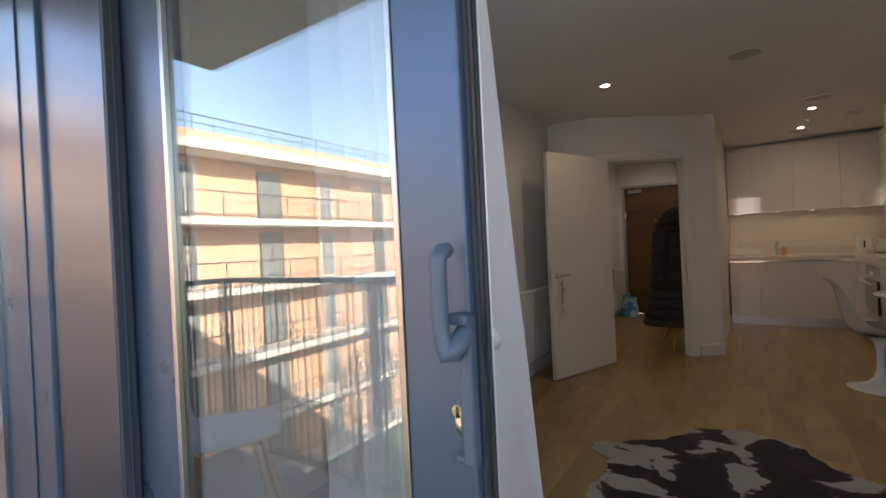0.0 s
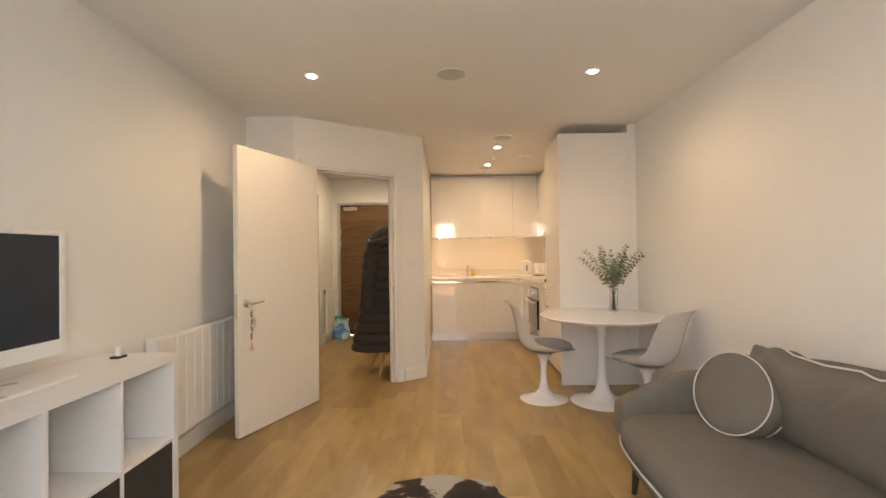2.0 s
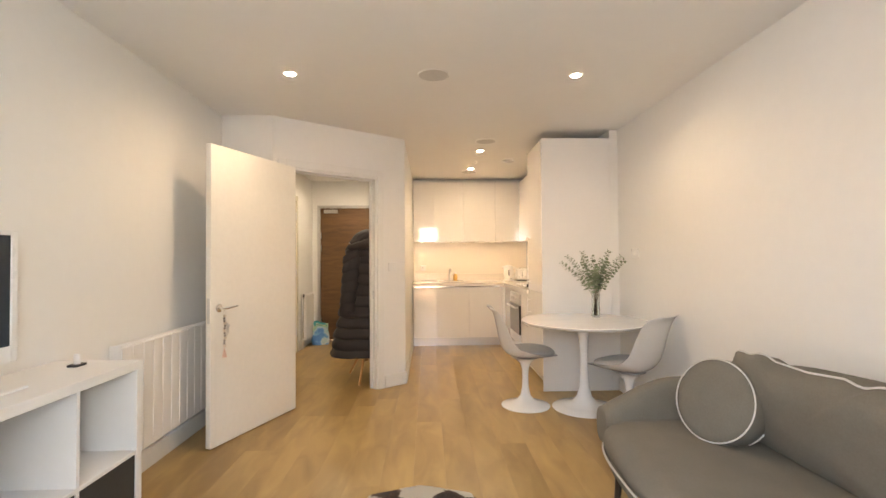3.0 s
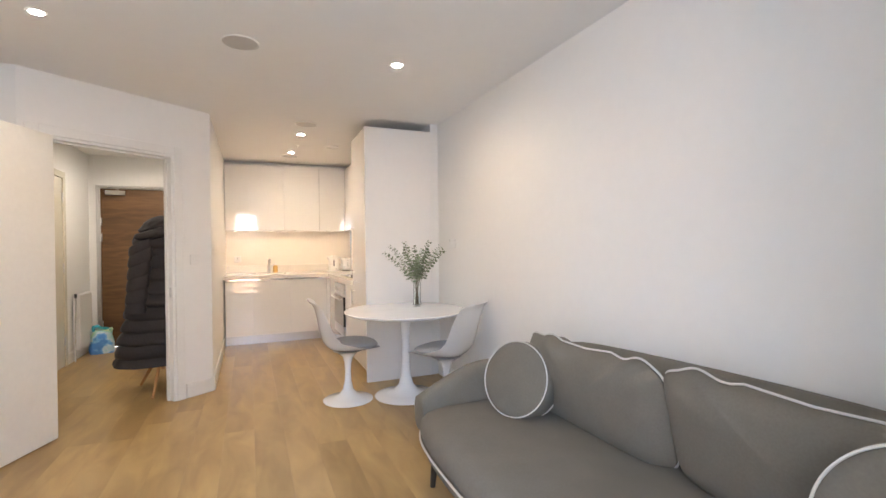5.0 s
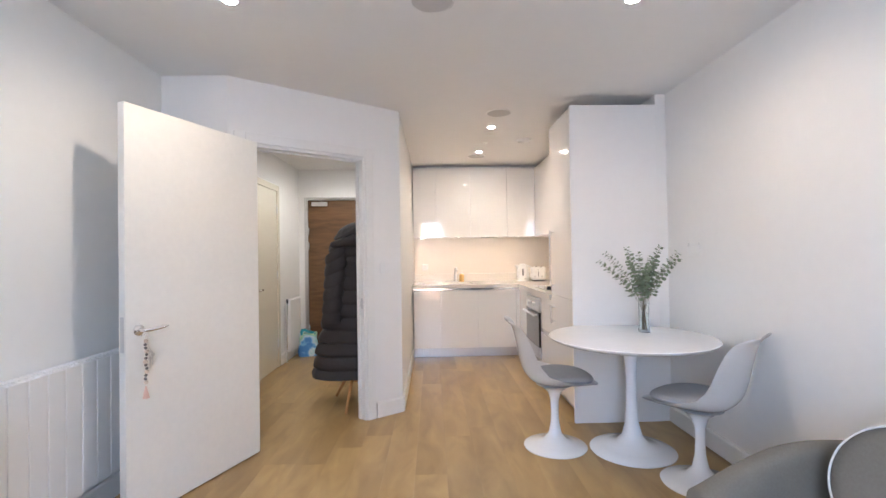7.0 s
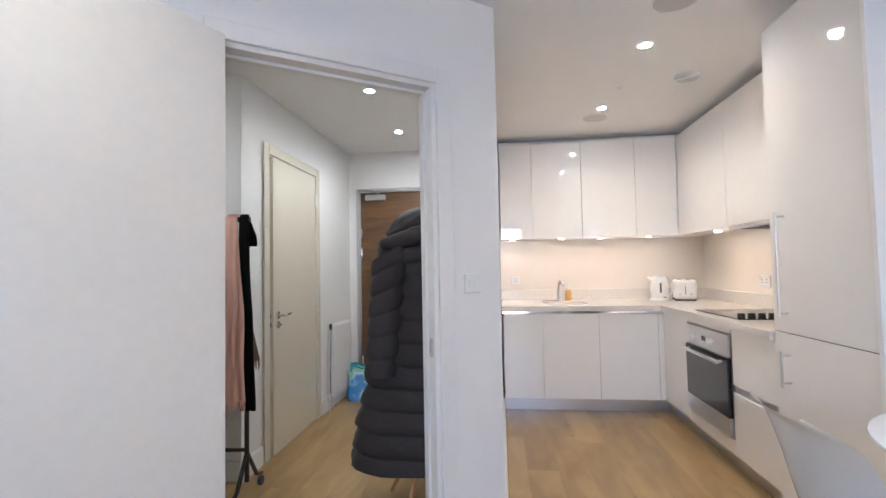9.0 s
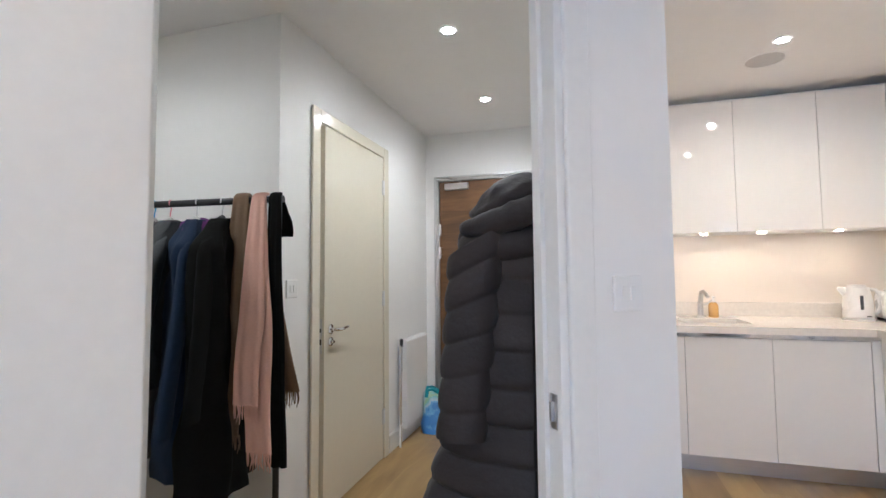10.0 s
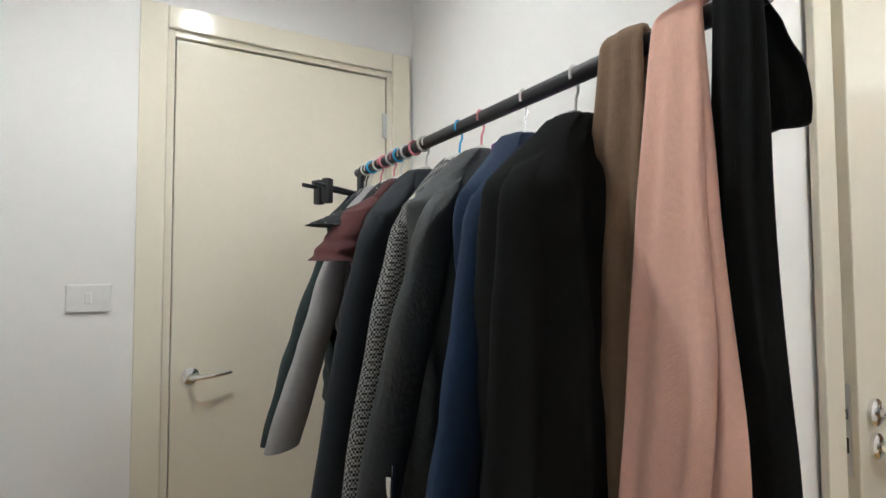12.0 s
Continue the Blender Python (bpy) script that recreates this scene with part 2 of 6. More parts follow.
def thing(name, m, label, category, group="", kind=""):
    ob = new(name)
    ob.matrix_world = m if isinstance(m, Matrix) else Matrix.Translation(m)
    ob.empty_display_size = 0.1
    return tagged(ob, label, category, group, kind)


def solid(name, bm, material, label="", category="", kind="structure", smooth=None):
    return tagged(part(name, bm, material, None, "", smooth), label, category, "", kind)


def box(bm, a, b, bev=0.0, seg=2, m=None):
    """A box between two corners, with rounded edges."""
    c = [(a[i] + b[i]) / 2 for i in range(3)]
    s = [abs(b[i] - a[i]) for i in range(3)]
    r = bmesh.ops.create_cube(bm, size=1.0, matrix=Matrix.Translation(c) @ Matrix.Diagonal((*s, 1)))
    vs = r["verts"]
    if bev:
        es = list({e for v in vs for e in v.link_edges})
        g = bmesh.ops.bevel(bm, geom=es, offset=min(bev, min(s) * 0.49), segments=seg, profile=0.5, affect='EDGES')
        vs = list({v for f in g["faces"] for v in f.verts} | {v for v in vs if v.is_valid})
    if m:
        bmesh.ops.transform(bm, matrix=m, verts=vs)
    return bm


def boxes(*items, bev=0.0, seg=2):
    bm = bmesh.new()
    for a, b in items:
        box(bm, a, b, bev, seg)
    return bm


def prism(bm, poly, z0, z1):
    """An upright prism on a footprint."""
    lo = [bm.verts.new((x, y, z0)) for x, y in poly]
    hi = [bm.verts.new((x, y, z1)) for x, y in poly]
    bm.faces.new(lo[::-1]), bm.faces.new(hi)
    k = len(poly)
    for i in range(k):
        bm.faces.new((lo[i], lo[(i + 1) % k], hi[(i + 1) % k], hi[i]))
    return bm


def tube(bm, pts, r, n=10, cap=True, close=False):
    """A round bar along a line of points; r: one radius or one for each point."""
    pts = [Vector(p) for p in pts]
    rs = r if isinstance(r, (list, tuple)) else [r] * len(pts)
    rings, k = [], len(pts)
    side = None
    for i, p in enumerate(pts):
        d = (pts[(i + 1) % k if close else min(i + 1, k - 1)] - pts[(i - 1) % k if close else max(i - 1, 0)]).normalized()
        ref = side if side is not None else (Vector((0, 0, 1)) if abs(d.z) < 0.9 else Vector((1, 0, 0)))
        u = (ref - d * ref.dot(d)).normalized()
        side = u
        w = d.cross(u)
        rings.append([bm.verts.new(p + rs[i] * (math.cos(2 * math.pi * j / n) * u + math.sin(2 * math.pi * j / n) * w)) for j in range(n)])
    for i in range(k if close else k - 1):
        a, b = rings[i], rings[(i + 1) % k]
        for j in range(n):
            bm.faces.new((a[j], a[(j + 1) % n], b[(j + 1) % n], b[j]))
    if cap and not close:
        bm.faces.new(rings[0][::-1]), bm.faces.new(rings[-1])
    return bm


def lathe(bm, prof, n=32, at=(0, 0, 0)):
    """A turned shape from (radius, height) pairs."""
    rings = []
    for r, z in prof:
        if r < 1e-5:
            rings.append([bm.verts.new((at[0], at[1], at[2] + z))])
        else:
            rings.append([bm.verts.new((at[0] + r * math.cos(2 * math.pi * j / n), at[1] + r * math.sin(2 * math.pi * j / n), at[2] + z)) for j in range(n)])
    for a, b in zip(rings, rings[1:]):
        for j in range(n):
            k = (j + 1) % n
            if len(a) == 1 and len(b) > 1:
                bm.faces.new((a[0], b[k], b[j]))
            elif len(b) == 1 and len(a) > 1:
                bm.faces.new((a[j], a[k], b[0]))
            elif len(a) > 1:
                bm.faces.new((a[j], a[k], b[k], b[j]))
    return bm


def sheet(bm, f, nu, nv, wrap_u=False, wrap_v=False):
    """A surface of nu x nv points f(u, v), u and v from 0 to 1."""
    g = [[bm.verts.new(f(i / (nu if wrap_u else nu - 1), j / (nv if wrap_v else nv - 1))) for j in range(nv)] for i in range(nu)]
    for i in range(nu if wrap_u else nu - 1):
        for j in range(nv if wrap_v else nv - 1):
            a, b = (i + 1) % nu, (j + 1) % nv
            bm.faces.new((g[i][j], g[a][j], g[a][b], g[i][b]))
    return g


def loft(bm, rings):
    """A closed skin over rings of points, capped at both ends."""
    vs = [[bm.verts.new(p) for p in r] for r in rings]
    n = len(vs[0])
    for a, b in zip(vs, vs[1:]):
        for j in range(n):
            bm.faces.new((a[j], a[(j + 1) % n], b[(j + 1) % n], b[j]))
    bm.faces.new(vs[0][::-1]), bm.faces.new(vs[-1])
    return bm


def wall(name, p0, p1, thick, height, openings=(), material=None, label="white painted plaster wall", z0=0.0):
    """A straight wall from p0 to p1, thick to the left of that way (to the right if negative); openings: (from, to, sill, head)."""
    p0, p1 = Vector(p0), Vector(p1)
    d = (p1 - p0)
    length = d.length
    m = Matrix.Translation((p0.x, p0.y, 0)) @ Matrix.Rotation(math.atan2(d.y, d.x), 4, 'Z')
    bm = bmesh.new()
    y0, y1 = min(0, thick), max(0, thick)
    at = 0.0
    for s0, s1, lo, hi in sorted(openings):
        if s0 > at:
            box(bm, (at, y0, z0), (s0, y1, height))
        if lo > z0:
            box(bm, (s0, y0, z0), (s1, y1, lo))
        if hi < height:
            box(bm, (s0, y0, hi), (s1, y1, height))
        at = s1
    if at < length:
        box(bm, (at, y0, z0), (length, y1, height))
    bmesh.ops.transform(bm, matrix=m, verts=bm.verts)
    ob = solid(name, bm, material or WALL, label, "wall")
    return ob, m


def noise2(x, y, z=0.0):
    return noise.noise(Vector((x, y, z)))


# ---- the large structure ----
H = 2.465           # ceiling
XL, XR = -1.48, 2.043          # long walls of the living room
BEND, PIER = Vector((-1.06, 4.815)), Vector((0.0, 5.6))     # the slanting wall with the door to the hall
DIAG = (PIER - BEND).normalized()
HALL_X, RACK_Y, D2_X, FRONT_Y = -1.555, 6.08, -2.873, 8.13
KIT_Y, KIT_X = 8.22, 1.965

floor = solid("floor", boxes(((-3.1, 0.70, -0.2), (2.3, 8.4, -0.016))), mat("screed", (0.25, 0.2, 0.15), 0.8), "oak board floor through living room, kitchen and hall", "floor")
solid("ceiling", boxes(((-3.1, 0.68, H), (2.3, 8.4, H + 0.2))), CEIL, "flat white painted ceiling", "ceiling")

wall("wall_left", (XL, 0.68), (XL, 4.815), 0.14, H)
wall("wall_right", (XR, 0.68), (XR, 5.24), -0.16, H)
wall("wall_corner", (XL - 0.14, 4.815), (BEND.x, BEND.y), 0.1, H)
S0, S1 = 0.098, 1.0          # door opening along the slanting wall
wall_diag, M_DIAG = wall("wall_slanting", BEND, PIER, 0.1, H, [(S0, S1, 0, 2.05)])
solid("wall_kitchen_side", prism(bmesh.new(), [(0.0, 5.6), (0.006, KIT_Y), (-0.14, KIT_Y), (-0.14, 5.62), (-0.05, 5.685)], 0, H), WALL, "white wall between kitchen and hall", "wall")
wall("wall_kitchen_back", (-0.14, KIT_Y), (2.3, KIT_Y), 0.15, H)
solid("wall_kitchen_right", boxes(((KIT_X, 5.24, 0), (2.187, KIT_Y, H))), WALL, "white wall behind the kitchen units", "wall")
wall("wall_hall_door", (HALL_X, RACK_Y), (HALL_X, FRONT_Y), 0.12, H, [(0.31, 1.13, 0, 2.05)])
wall("wall_hall_rack", (D2_X - 0.12, RACK_Y), (HALL_X - 0.12, RACK_Y), 0.12, H)
wall("wall_hall_west", (D2_X, 4.70), (D2_X, RACK_Y), 0.12, H, [(0.48, 1.292, 0, 2.04)])
wall("wall_hall_south", (D2_X - 0.12, 4.70), (XL - 0.14, 4.70), -0.1, H)
wall("wall_front", (-1.70, FRONT_Y), (0.0, FRONT_Y), 0.15, H, [(0.235, 1.235, 0, 2.075)])
# closed spaces behind the doors of the hall
solid("wall_behind_hall_door", boxes(((-2.3, 6.22, 0), (-2.2, 8.3, H))), WALL, "plain wall of the room behind", "wall")

# window wall, with the opening to the balcony
wall("wall_window", (-3.2, 0.68), (2.3, 0.68), 0.34, H, [(1.87, 3.84, 0.0, 2.24)], label="white wall with the balcony door opening")
solid("wall_facade", boxes(((-3.2, 0.60, 2.24), (2.3, 0.676, 3.0)), ((-3.2, 0.62, -0.2), (-2.10, 0.676, 2.24)), ((0.65, 0.62, -0.2), (2.3, 0.676, 2.24))),
      CLAD, "blue-grey metal cladding round the balcony door", "wall")


def skirting(p0, p1, side, material=TRIM, h=0.12):
    """Skirting board along a wall, on the given side of the way from p0 to p1."""
    p0, p1 = Vector(p0), Vector(p1)
    d = p1 - p0
    bm = bmesh.new()
    prof = [(0, 0), (0.016, 0), (0.016, h - 0.012), (0.010, h), (0, h)]
    rings = [[(x, side * a, b) for a, b in prof] for x in (0, d.length)]
    loft(bm, rings)
    bmesh.ops.transform(bm, matrix=Matrix.Translation((p0.x, p0.y, 0)) @ Matrix.Rotation(math.atan2(d.y, d.x), 4, 'Z'), verts=bm.verts)
    return solid("baseboard", bm, material, "white painted skirting board", "skirting")


def on_diag(s, n=0.0):
    p = BEND + DIAG * s + Vector((-DIAG.y, DIAG.x)) * n
    return (p.x, p.y)


skirting((XL, 1.02), (XL, 4.815), -1)
skirting((XL, 4.815), BEND, -1)
skirting(on_diag(S1 + 0.075), on_diag(1.319), -1)
skirting((0.0, 5.6), (0.004, 7.5), -1)
skirting((XR, 1.02), (XR, 5.24), 1)
skirting((HALL_X, 7.29), (HALL_X, FRONT_Y), -1)
skirting((HALL_X, RACK_Y), (HALL_X, 6.31), -1)
skirting((D2_X, RACK_Y), (HALL_X, RACK_Y), -1)
skirting((D2_X, 4.70), (D2_X, 5.09), -1)
skirting((-0.14, 5.7), (-0.14, FRONT_Y), 1)


def door_frame(name, m, width, head, depth, material, arch=0.07, both=True, label="white painted door frame", hinge_side=0):
    """Lining, stops and mitred architraves round an opening; x along the wall, y through it (0 to depth)."""
    f = thing(name, m, label, "door frame", "", "structure")
    t = 0.028
    part("lining", boxes(((0, -0.004, 0), (t, depth + 0.004, head)), ((width - t, -0.004, 0), (width, depth + 0.004, head)), ((t, -0.004, head - t), (width - t, depth + 0.004, head)), bev=0.002), material, f)
    part("stop", boxes(((t, depth * 0.5, 0), (t + 0.013, depth * 0.5 + 0.035, head - t)), ((width - t - 0.013, depth * 0.5, 0), (width - t, depth * 0.5 + 0.035, head - t)),
                       ((t + 0.013, depth * 0.5, head - t - 0.013), (width - t - 0.013, depth * 0.5 + 0.035, head - t)), bev=0.001), material, f)
    for y0, y1 in ((-0.02, -0.004), (depth + 0.004, depth + 0.02)) if both else ((-0.02, -0.004),):
        o = 0.008
        for a, b in (((-arch + o, y0, 0), (o, y1, head + arch - o)), ((width - o, y0, 0), (width + arch - o, y1, head + arch - o)), ((o, y0, head - o), (width - o, y1, head + arch - o))):
            part("architrave", boxes((a, b), bev=0.005), material, f)
    return f


def lever_handle(parent, x, z, y, out, way, thumb=True):
    """A chrome lever on a round rose, with a turn or keyhole below; out: +1 or -1 along y, way: +1 or -1 along x."""
    bm = bmesh.new()
    for zz, r in ((z, 0.027), (z - 0.065, 0.025)) if thumb else ((z, 0.027),):
        tube(bm, [(x, y, zz), (x, y + out * 0.007, zz), (x, y + out * 0.010, zz)], [r, r, r * 0.85], 20)
    part("rose", bm, CHROME, parent, "", 40)
    bm = bmesh.new()
    pts = [(x, y + out * 0.008, z), (x, y + out * 0.035, z), (x + way * 0.006, y + out * 0.046, z), (x + way * 0.02, y + out * 0.052, z), (x + way * 0.06, y + out * 0.053, z + 0.002), (x + way * 0.105, y + out * 0.05, z + 0.006), (x + way * 0.125, y + out * 0.044, z + 0.008)]
    tube(bm, pts, [0.009, 0.009, 0.0095, 0.0095, 0.009, 0.008, 0.006], 12)
    part("lever", bm, CHROME, parent, "", 50)
    if thumb:
        bm = bmesh.new()
        tube(bm, [(x, y + out * 0.01, z - 0.065), (x, y + out * 0.024, z - 0.065)], 0.009, 12)
        part("thumb_turn", bm, CHROME, parent, "", 40)


def hinge(parent, x, y, z, m=STEEL):
    bm = bmesh.new()
    tube(bm, [(x, y, z - 0.05), (x, y, z + 0.05)], 0.007, 10)
    box(bm, (x - 0.016, y - 0.004, z - 0.05), (x + 0.016, y + 0.004, z + 0.05), 0.001)
    part("hinge", bm, m, parent, "", 40)


# door to the hall: frame in the slanting wall, leaf swung far back into the living room
door_frame("door_frame", M_DIAG @ pose(S0, 0, 0), S1 - S0, 2.05, 0.1, TRIM, label="white painted door frame in the slanting wall")
bm = boxes(((S1 - 0.031, 0.012, 0.865), (S1 - 0.028, 0.040, 0.945)), bev=0.001)
bmesh.ops.transform(bm, matrix=M_DIAG, verts=bm.verts)
box(bm, (-0.006, -0.003, -0.022), (0.006, 0.003, 0.022), 0, 2, M_DIAG @ pose(S1 - 0.034, 0.026, 0.905))
tagged(part("strike_plate", bm, STEEL), "small brushed steel strike plate in the door lining", "strike plate", "", "structure")
HINGE, TIP = Vector((-0.925, 4.875)), Vector((-1.245, 4.045))
d = TIP - HINGE
door_1 = thing("door_1", pose(HINGE.x, HINGE.y, 0, 0, 0, math.degrees(math.atan2(d.y, d.x))), "white flush door standing wide open with keys in it", "door", "", "structure")
W1 = d.length
part("leaf", boxes(((0.0, 0.0, 0.008), (W1, 0.044, 2.035)), bev=0.003), LEAF, door_1)
lever_handle(door_1, W1 - 0.065, 0.93, 0.044, 1, -1, False)
lever_handle(door_1, W1 - 0.065, 0.93, 0.0, -1, -1, True)
part("lock_plate", boxes(((W1 - 0.001, 0.012, 0.83), (W1 + 0.0025, 0.034, 1.0)), bev=0.001), STEEL, door_1)
for zz in (0.22, 1.05, 1.8):
    hinge(door_1, 0.004, -0.004, zz)

# hall door, ajar towards the hall
M_HD = pose(HALL_X, RACK_Y, 0, 0, 0, 90)
door_frame("door_frame", M_HD @ pose(0.31, 0, 0), 0.82, 2.05, 0.12, CREAM, label="cream gloss painted door frame in the hall")
door_2 = thing("door_2", pose(HALL_X + 0.012, 7.19, 0, 0, 0, -90 + 1.2), "cream flush door standing slightly ajar", "door", "", "structure")
part("leaf", boxes(((0.0, -0.044, 0.008), (0.765, 0.0, 2.03)), bev=0.003), CREAM, door_2)
lever_handle(door_2, 0.705, 0.94, 0.0, 1, -1)
part("lock_plate", boxes(((0.764, -0.032, 0.82), (0.7675, -0.012, 1.0)), bev=0.001), STEEL, door_2)
part("latch", boxes(((0.766, -0.028, 0.93), (0.776, -0.016, 0.95)), ((0.766, -0.028, 0.865), (0.769, -0.016, 0.895)), bev=0.001), BLACK, door_2)
for zz in (0.28, 1.07, 1.83):
    hinge(door_2, 0.0, 0.004, zz)

# closed cream door at the end of the rack
M_D2 = pose(D2_X, 4.70, 0, 0, 0, 90)
door_frame("door_frame", M_D2 @ pose(0.48, 0, 0), 0.812, 2.04, 0.12, CREAM, 0.08, label="cream gloss painted door frame at the hall's end")
door_3 = thing("door_3", M_D2 @ pose(0.51, 0.008, 0), "closed cream flush door with a chrome lever", "door", "", "structure")
part("leaf", boxes(((0.0, 0.0, 0.008), (0.752, 0.044, 2.008)), bev=0.003), CREAM, door_3)
lever_handle(door_3, 0.06, 0.865, 0.0, -1, 1, False)
for zz in (0.25, 1.02, 1.81):
    hinge(door_3, 0.754, -0.006, zz)

# front door
fd_frame = door_frame("door_frame", pose(-1.465, FRONT_Y, 0), 1.0, 2.075, 0.15, STEEL, 0.02, False, label="slim grey metal front door frame")
door_4 = thing("door_4", (-1.435, FRONT_Y + 0.012, 0), "brown walnut-veneered front door, closed", "door", "", "structure")
part("leaf", boxes(((0.0, 0.0, 0.008), (0.94, 0.05, 2.044)), bev=0.002), WALNUT, door_4)
part("letter_plate", boxes(((0.335, -0.008, 0.385), (0.645, 0.0, 0.46)), ((0.355, -0.012, 0.398), (0.625, -0.008, 0.447)), bev=0.002), STEEL, door_4)
bm = bmesh.new()
tube(bm, [(0.45, 0.001, 1.50), (0.45, -0.004, 1.50)], 0.011, 16)
part("spyhole", bm, CHROME, door_4, "", 40)
part("closer_body", boxes(((0.06, -0.05, 1.965), (0.27, 0.0, 2.02)), bev=0.006), STEEL, door_4)
bm = bmesh.new()
tube(bm, [(0.20, -0.03, 2.02), (0.20, -0.03, 2.035), (0.11, -0.15, 2.05)], 0.007, 8)
tube(bm, [(0.11, -0.15, 2.05), (0.30, -0.02, 2.06)], 0.006, 8)
part("closer_arm", bm, STEEL, door_4, "", 40)
lever_handle(door_4, 0.88, 1.0, 0.0, -1, -1, True)
for zz in (0.3, 1.42, 1.62):
    hinge(door_4, 0.0, -0.002, zz, CHROME)


def switch_plate(x, y, z, m, w=0.086, rockers=1, name="light_switch", label="white plastic light switch on the wall"):
    """A plate on a wall with its rockers; m turns it: the plate's face looks along -y."""
    s = thing(name, Matrix.Translation((x, y, z)) @ m, label, "switch")
    part("plate", boxes(((-w / 2, -0.009, -0.043), (w / 2, 0.0, 0.043)), bev=0.004), PLASTIC, s)
    for i in range(rockers):
        cx = (i - (rockers - 1) / 2) * 0.026
        part("rocker", boxes(((cx - 0.009, -0.0125, -0.017), (cx + 0.009, -0.009, 0.017)), bev=0.0015), PLASTIC, s)
    return s


def socket_plate(x, y, z, m, w=0.146, outlets=2):
    s = thing("wall_socket", Matrix.Translation((x, y, z)) @ m, "white plastic wall socket above the worktop", "socket")
    part("plate", boxes(((-w / 2, -0.008, -0.043), (w / 2, 0.0, 0.043)), bev=0.004), PLASTIC, s)
    for i in range(outlets):
        cx = (i - (outlets - 1) / 2) * 0.066
        part("pin_hole", boxes(((cx - 0.003, -0.009, 0.008), (cx + 0.003, -0.0075, 0.02)), ((cx - 0.014, -0.009, -0.012), (cx - 0.007, -0.0075, -0.007)), ((cx + 0.007, -0.009, -0.012), (cx + 0.014, -0.0075, -0.007))), BLACK, s)
        part("rocker", boxes(((cx - 0.006, -0.0105, 0.024), (cx + 0.006, -0.008, 0.036)), bev=0.001), PLASTIC, s)
    return s


FACE_ROOM = Matrix.Rotation(math.atan2(DIAG.y, DIAG.x), 4, 'Z')
sx, sy = on_diag(1.165, -0.001)
switch_plate(sx, sy, 1.175, FACE_ROOM, rockers=2)
switch_plate(XR - 0.001, 4.89, 1.285, pose(0, 0, 0, 0, 0, -90), 0.14, 3, label="white triple light switch beside the dining table")
switch_plate(HALL_X + 0.001, 6.175, 1.165, pose(0, 0, 0, 0, 0, 90), rockers=2, label="white light switch beside the hall door")
switch_plate(D2_X + 0.001, 4.99, 1.135, pose(0, 0, 0, 0, 0, 90), 0.115, 1, label="white switch plate beside the closed cream door")


# ---- downlights and ceiling discs ----
def downlight(x, y, power, color=(1.0, 0.78, 0.52)):
    """A recessed lamp: a white bezel, a bright face and its beam."""
    d = thing("downlight", (x, y, H), "recessed round ceiling downlight, lit", "downlight", "ceiling downlights")
    bm = bmesh.new()
    lathe(bm, [(0.030, -0.001), (0.031, -0.004), (0.042, -0.005), (0.045, -0.001), (0.045, 0.0)], 28)
    part("bezel", bm, PLASTIC, d, "", 40)
    bm = bmesh.new()
    lathe(bm, [(0.0, -0.003), (0.031, -0.003), (0.031, -0.001), (0.0, -0.001)], 24)
    part("lamp_face", bm, LAMP, d)
    lamp("downlight_beam", 'SPOT', look((x, y, H - 0.012), (x, y, 0)), power, color, 0.03, 0, 162)
    return d


for x, y in ((-0.656, 3.935), (1.224, 3.933), (0.832, 6.098), (0.818, 7.121)):
    downlight(x, y, SPOT)
for x, y in ((-0.853, 6.474), (-0.865, 7.434), (-2.05, 5.25)):
    downlight(x, y, HALL_SPOT, (1.0, 0.90, 0.70))


def ceiling_disc(x, y, r, label, category, drop=0.012):
    d = thing("ceiling_vent", (x, y, H), label, category)
    bm = bmesh.new()
    lathe(bm, [(r, 0.0), (r, -drop * 0.5), (r * 0.97, -drop), (r * 0.9, -drop), (r * 0.88, -drop * 0.55), (r * 0.8, -drop * 0.5), (0.0, -drop * 0.5)], 36)
    part("rim", bm, PLASTIC, d, "", 30)
    bm = bmesh.new()
    for k in range(4):
        rr = r * (0.2 + 0.16 * k)
        lathe(bm, [(rr, -drop * 0.55), (rr + 0.006, -drop * 0.9), (rr + 0.010, -drop * 0.55)], 30)
    part("grille", bm, PLASTIC, d, "", 40)
    return d


SPEAKER = mat("grey_mesh", (0.58, 0.56, 0.54), 0.7, 0, 0.05, 40.0, 0.2, 400)
for x, y in ((0.278, 3.943), (0.837, 5.66), (0.812, 7.36)):
    d = thing("ceiling_speaker", (x, y, H), "round grey grille set in the ceiling", "speaker", "ceiling speakers")
    bm = bmesh.new()
    lathe(bm, [(0.105, 0), (0.105, -0.004), (0.100, -0.006), (0.096, -0.004)], 40)
    part("rim", bm, PLASTIC, d, "", 40)
    bm = bmesh.new()
    lathe(bm, [(0.097, -0.002), (0.094, -0.005), (0.05, -0.007), (0.0, -0.007)], 40)
    part("mesh_cover", bm, SPEAKER, d, "", 40)
ceiling_disc(1.236, 6.575, 0.075, "round white vent in the kitchen ceiling", "vent", 0.02)
d = thing("smoke_alarm", (0.844, 6.69, H), "small white sprinkler rose on the kitchen ceiling", "sprinkler")
bm = bmesh.new()
lathe(bm, [(0.026, 0), (0.026, -0.004), (0.012, -0.008), (0.008, -0.02), (0.012, -0.024), (0.0, -0.025)], 20)
part("body", bm, PLASTIC, d, "", 40)

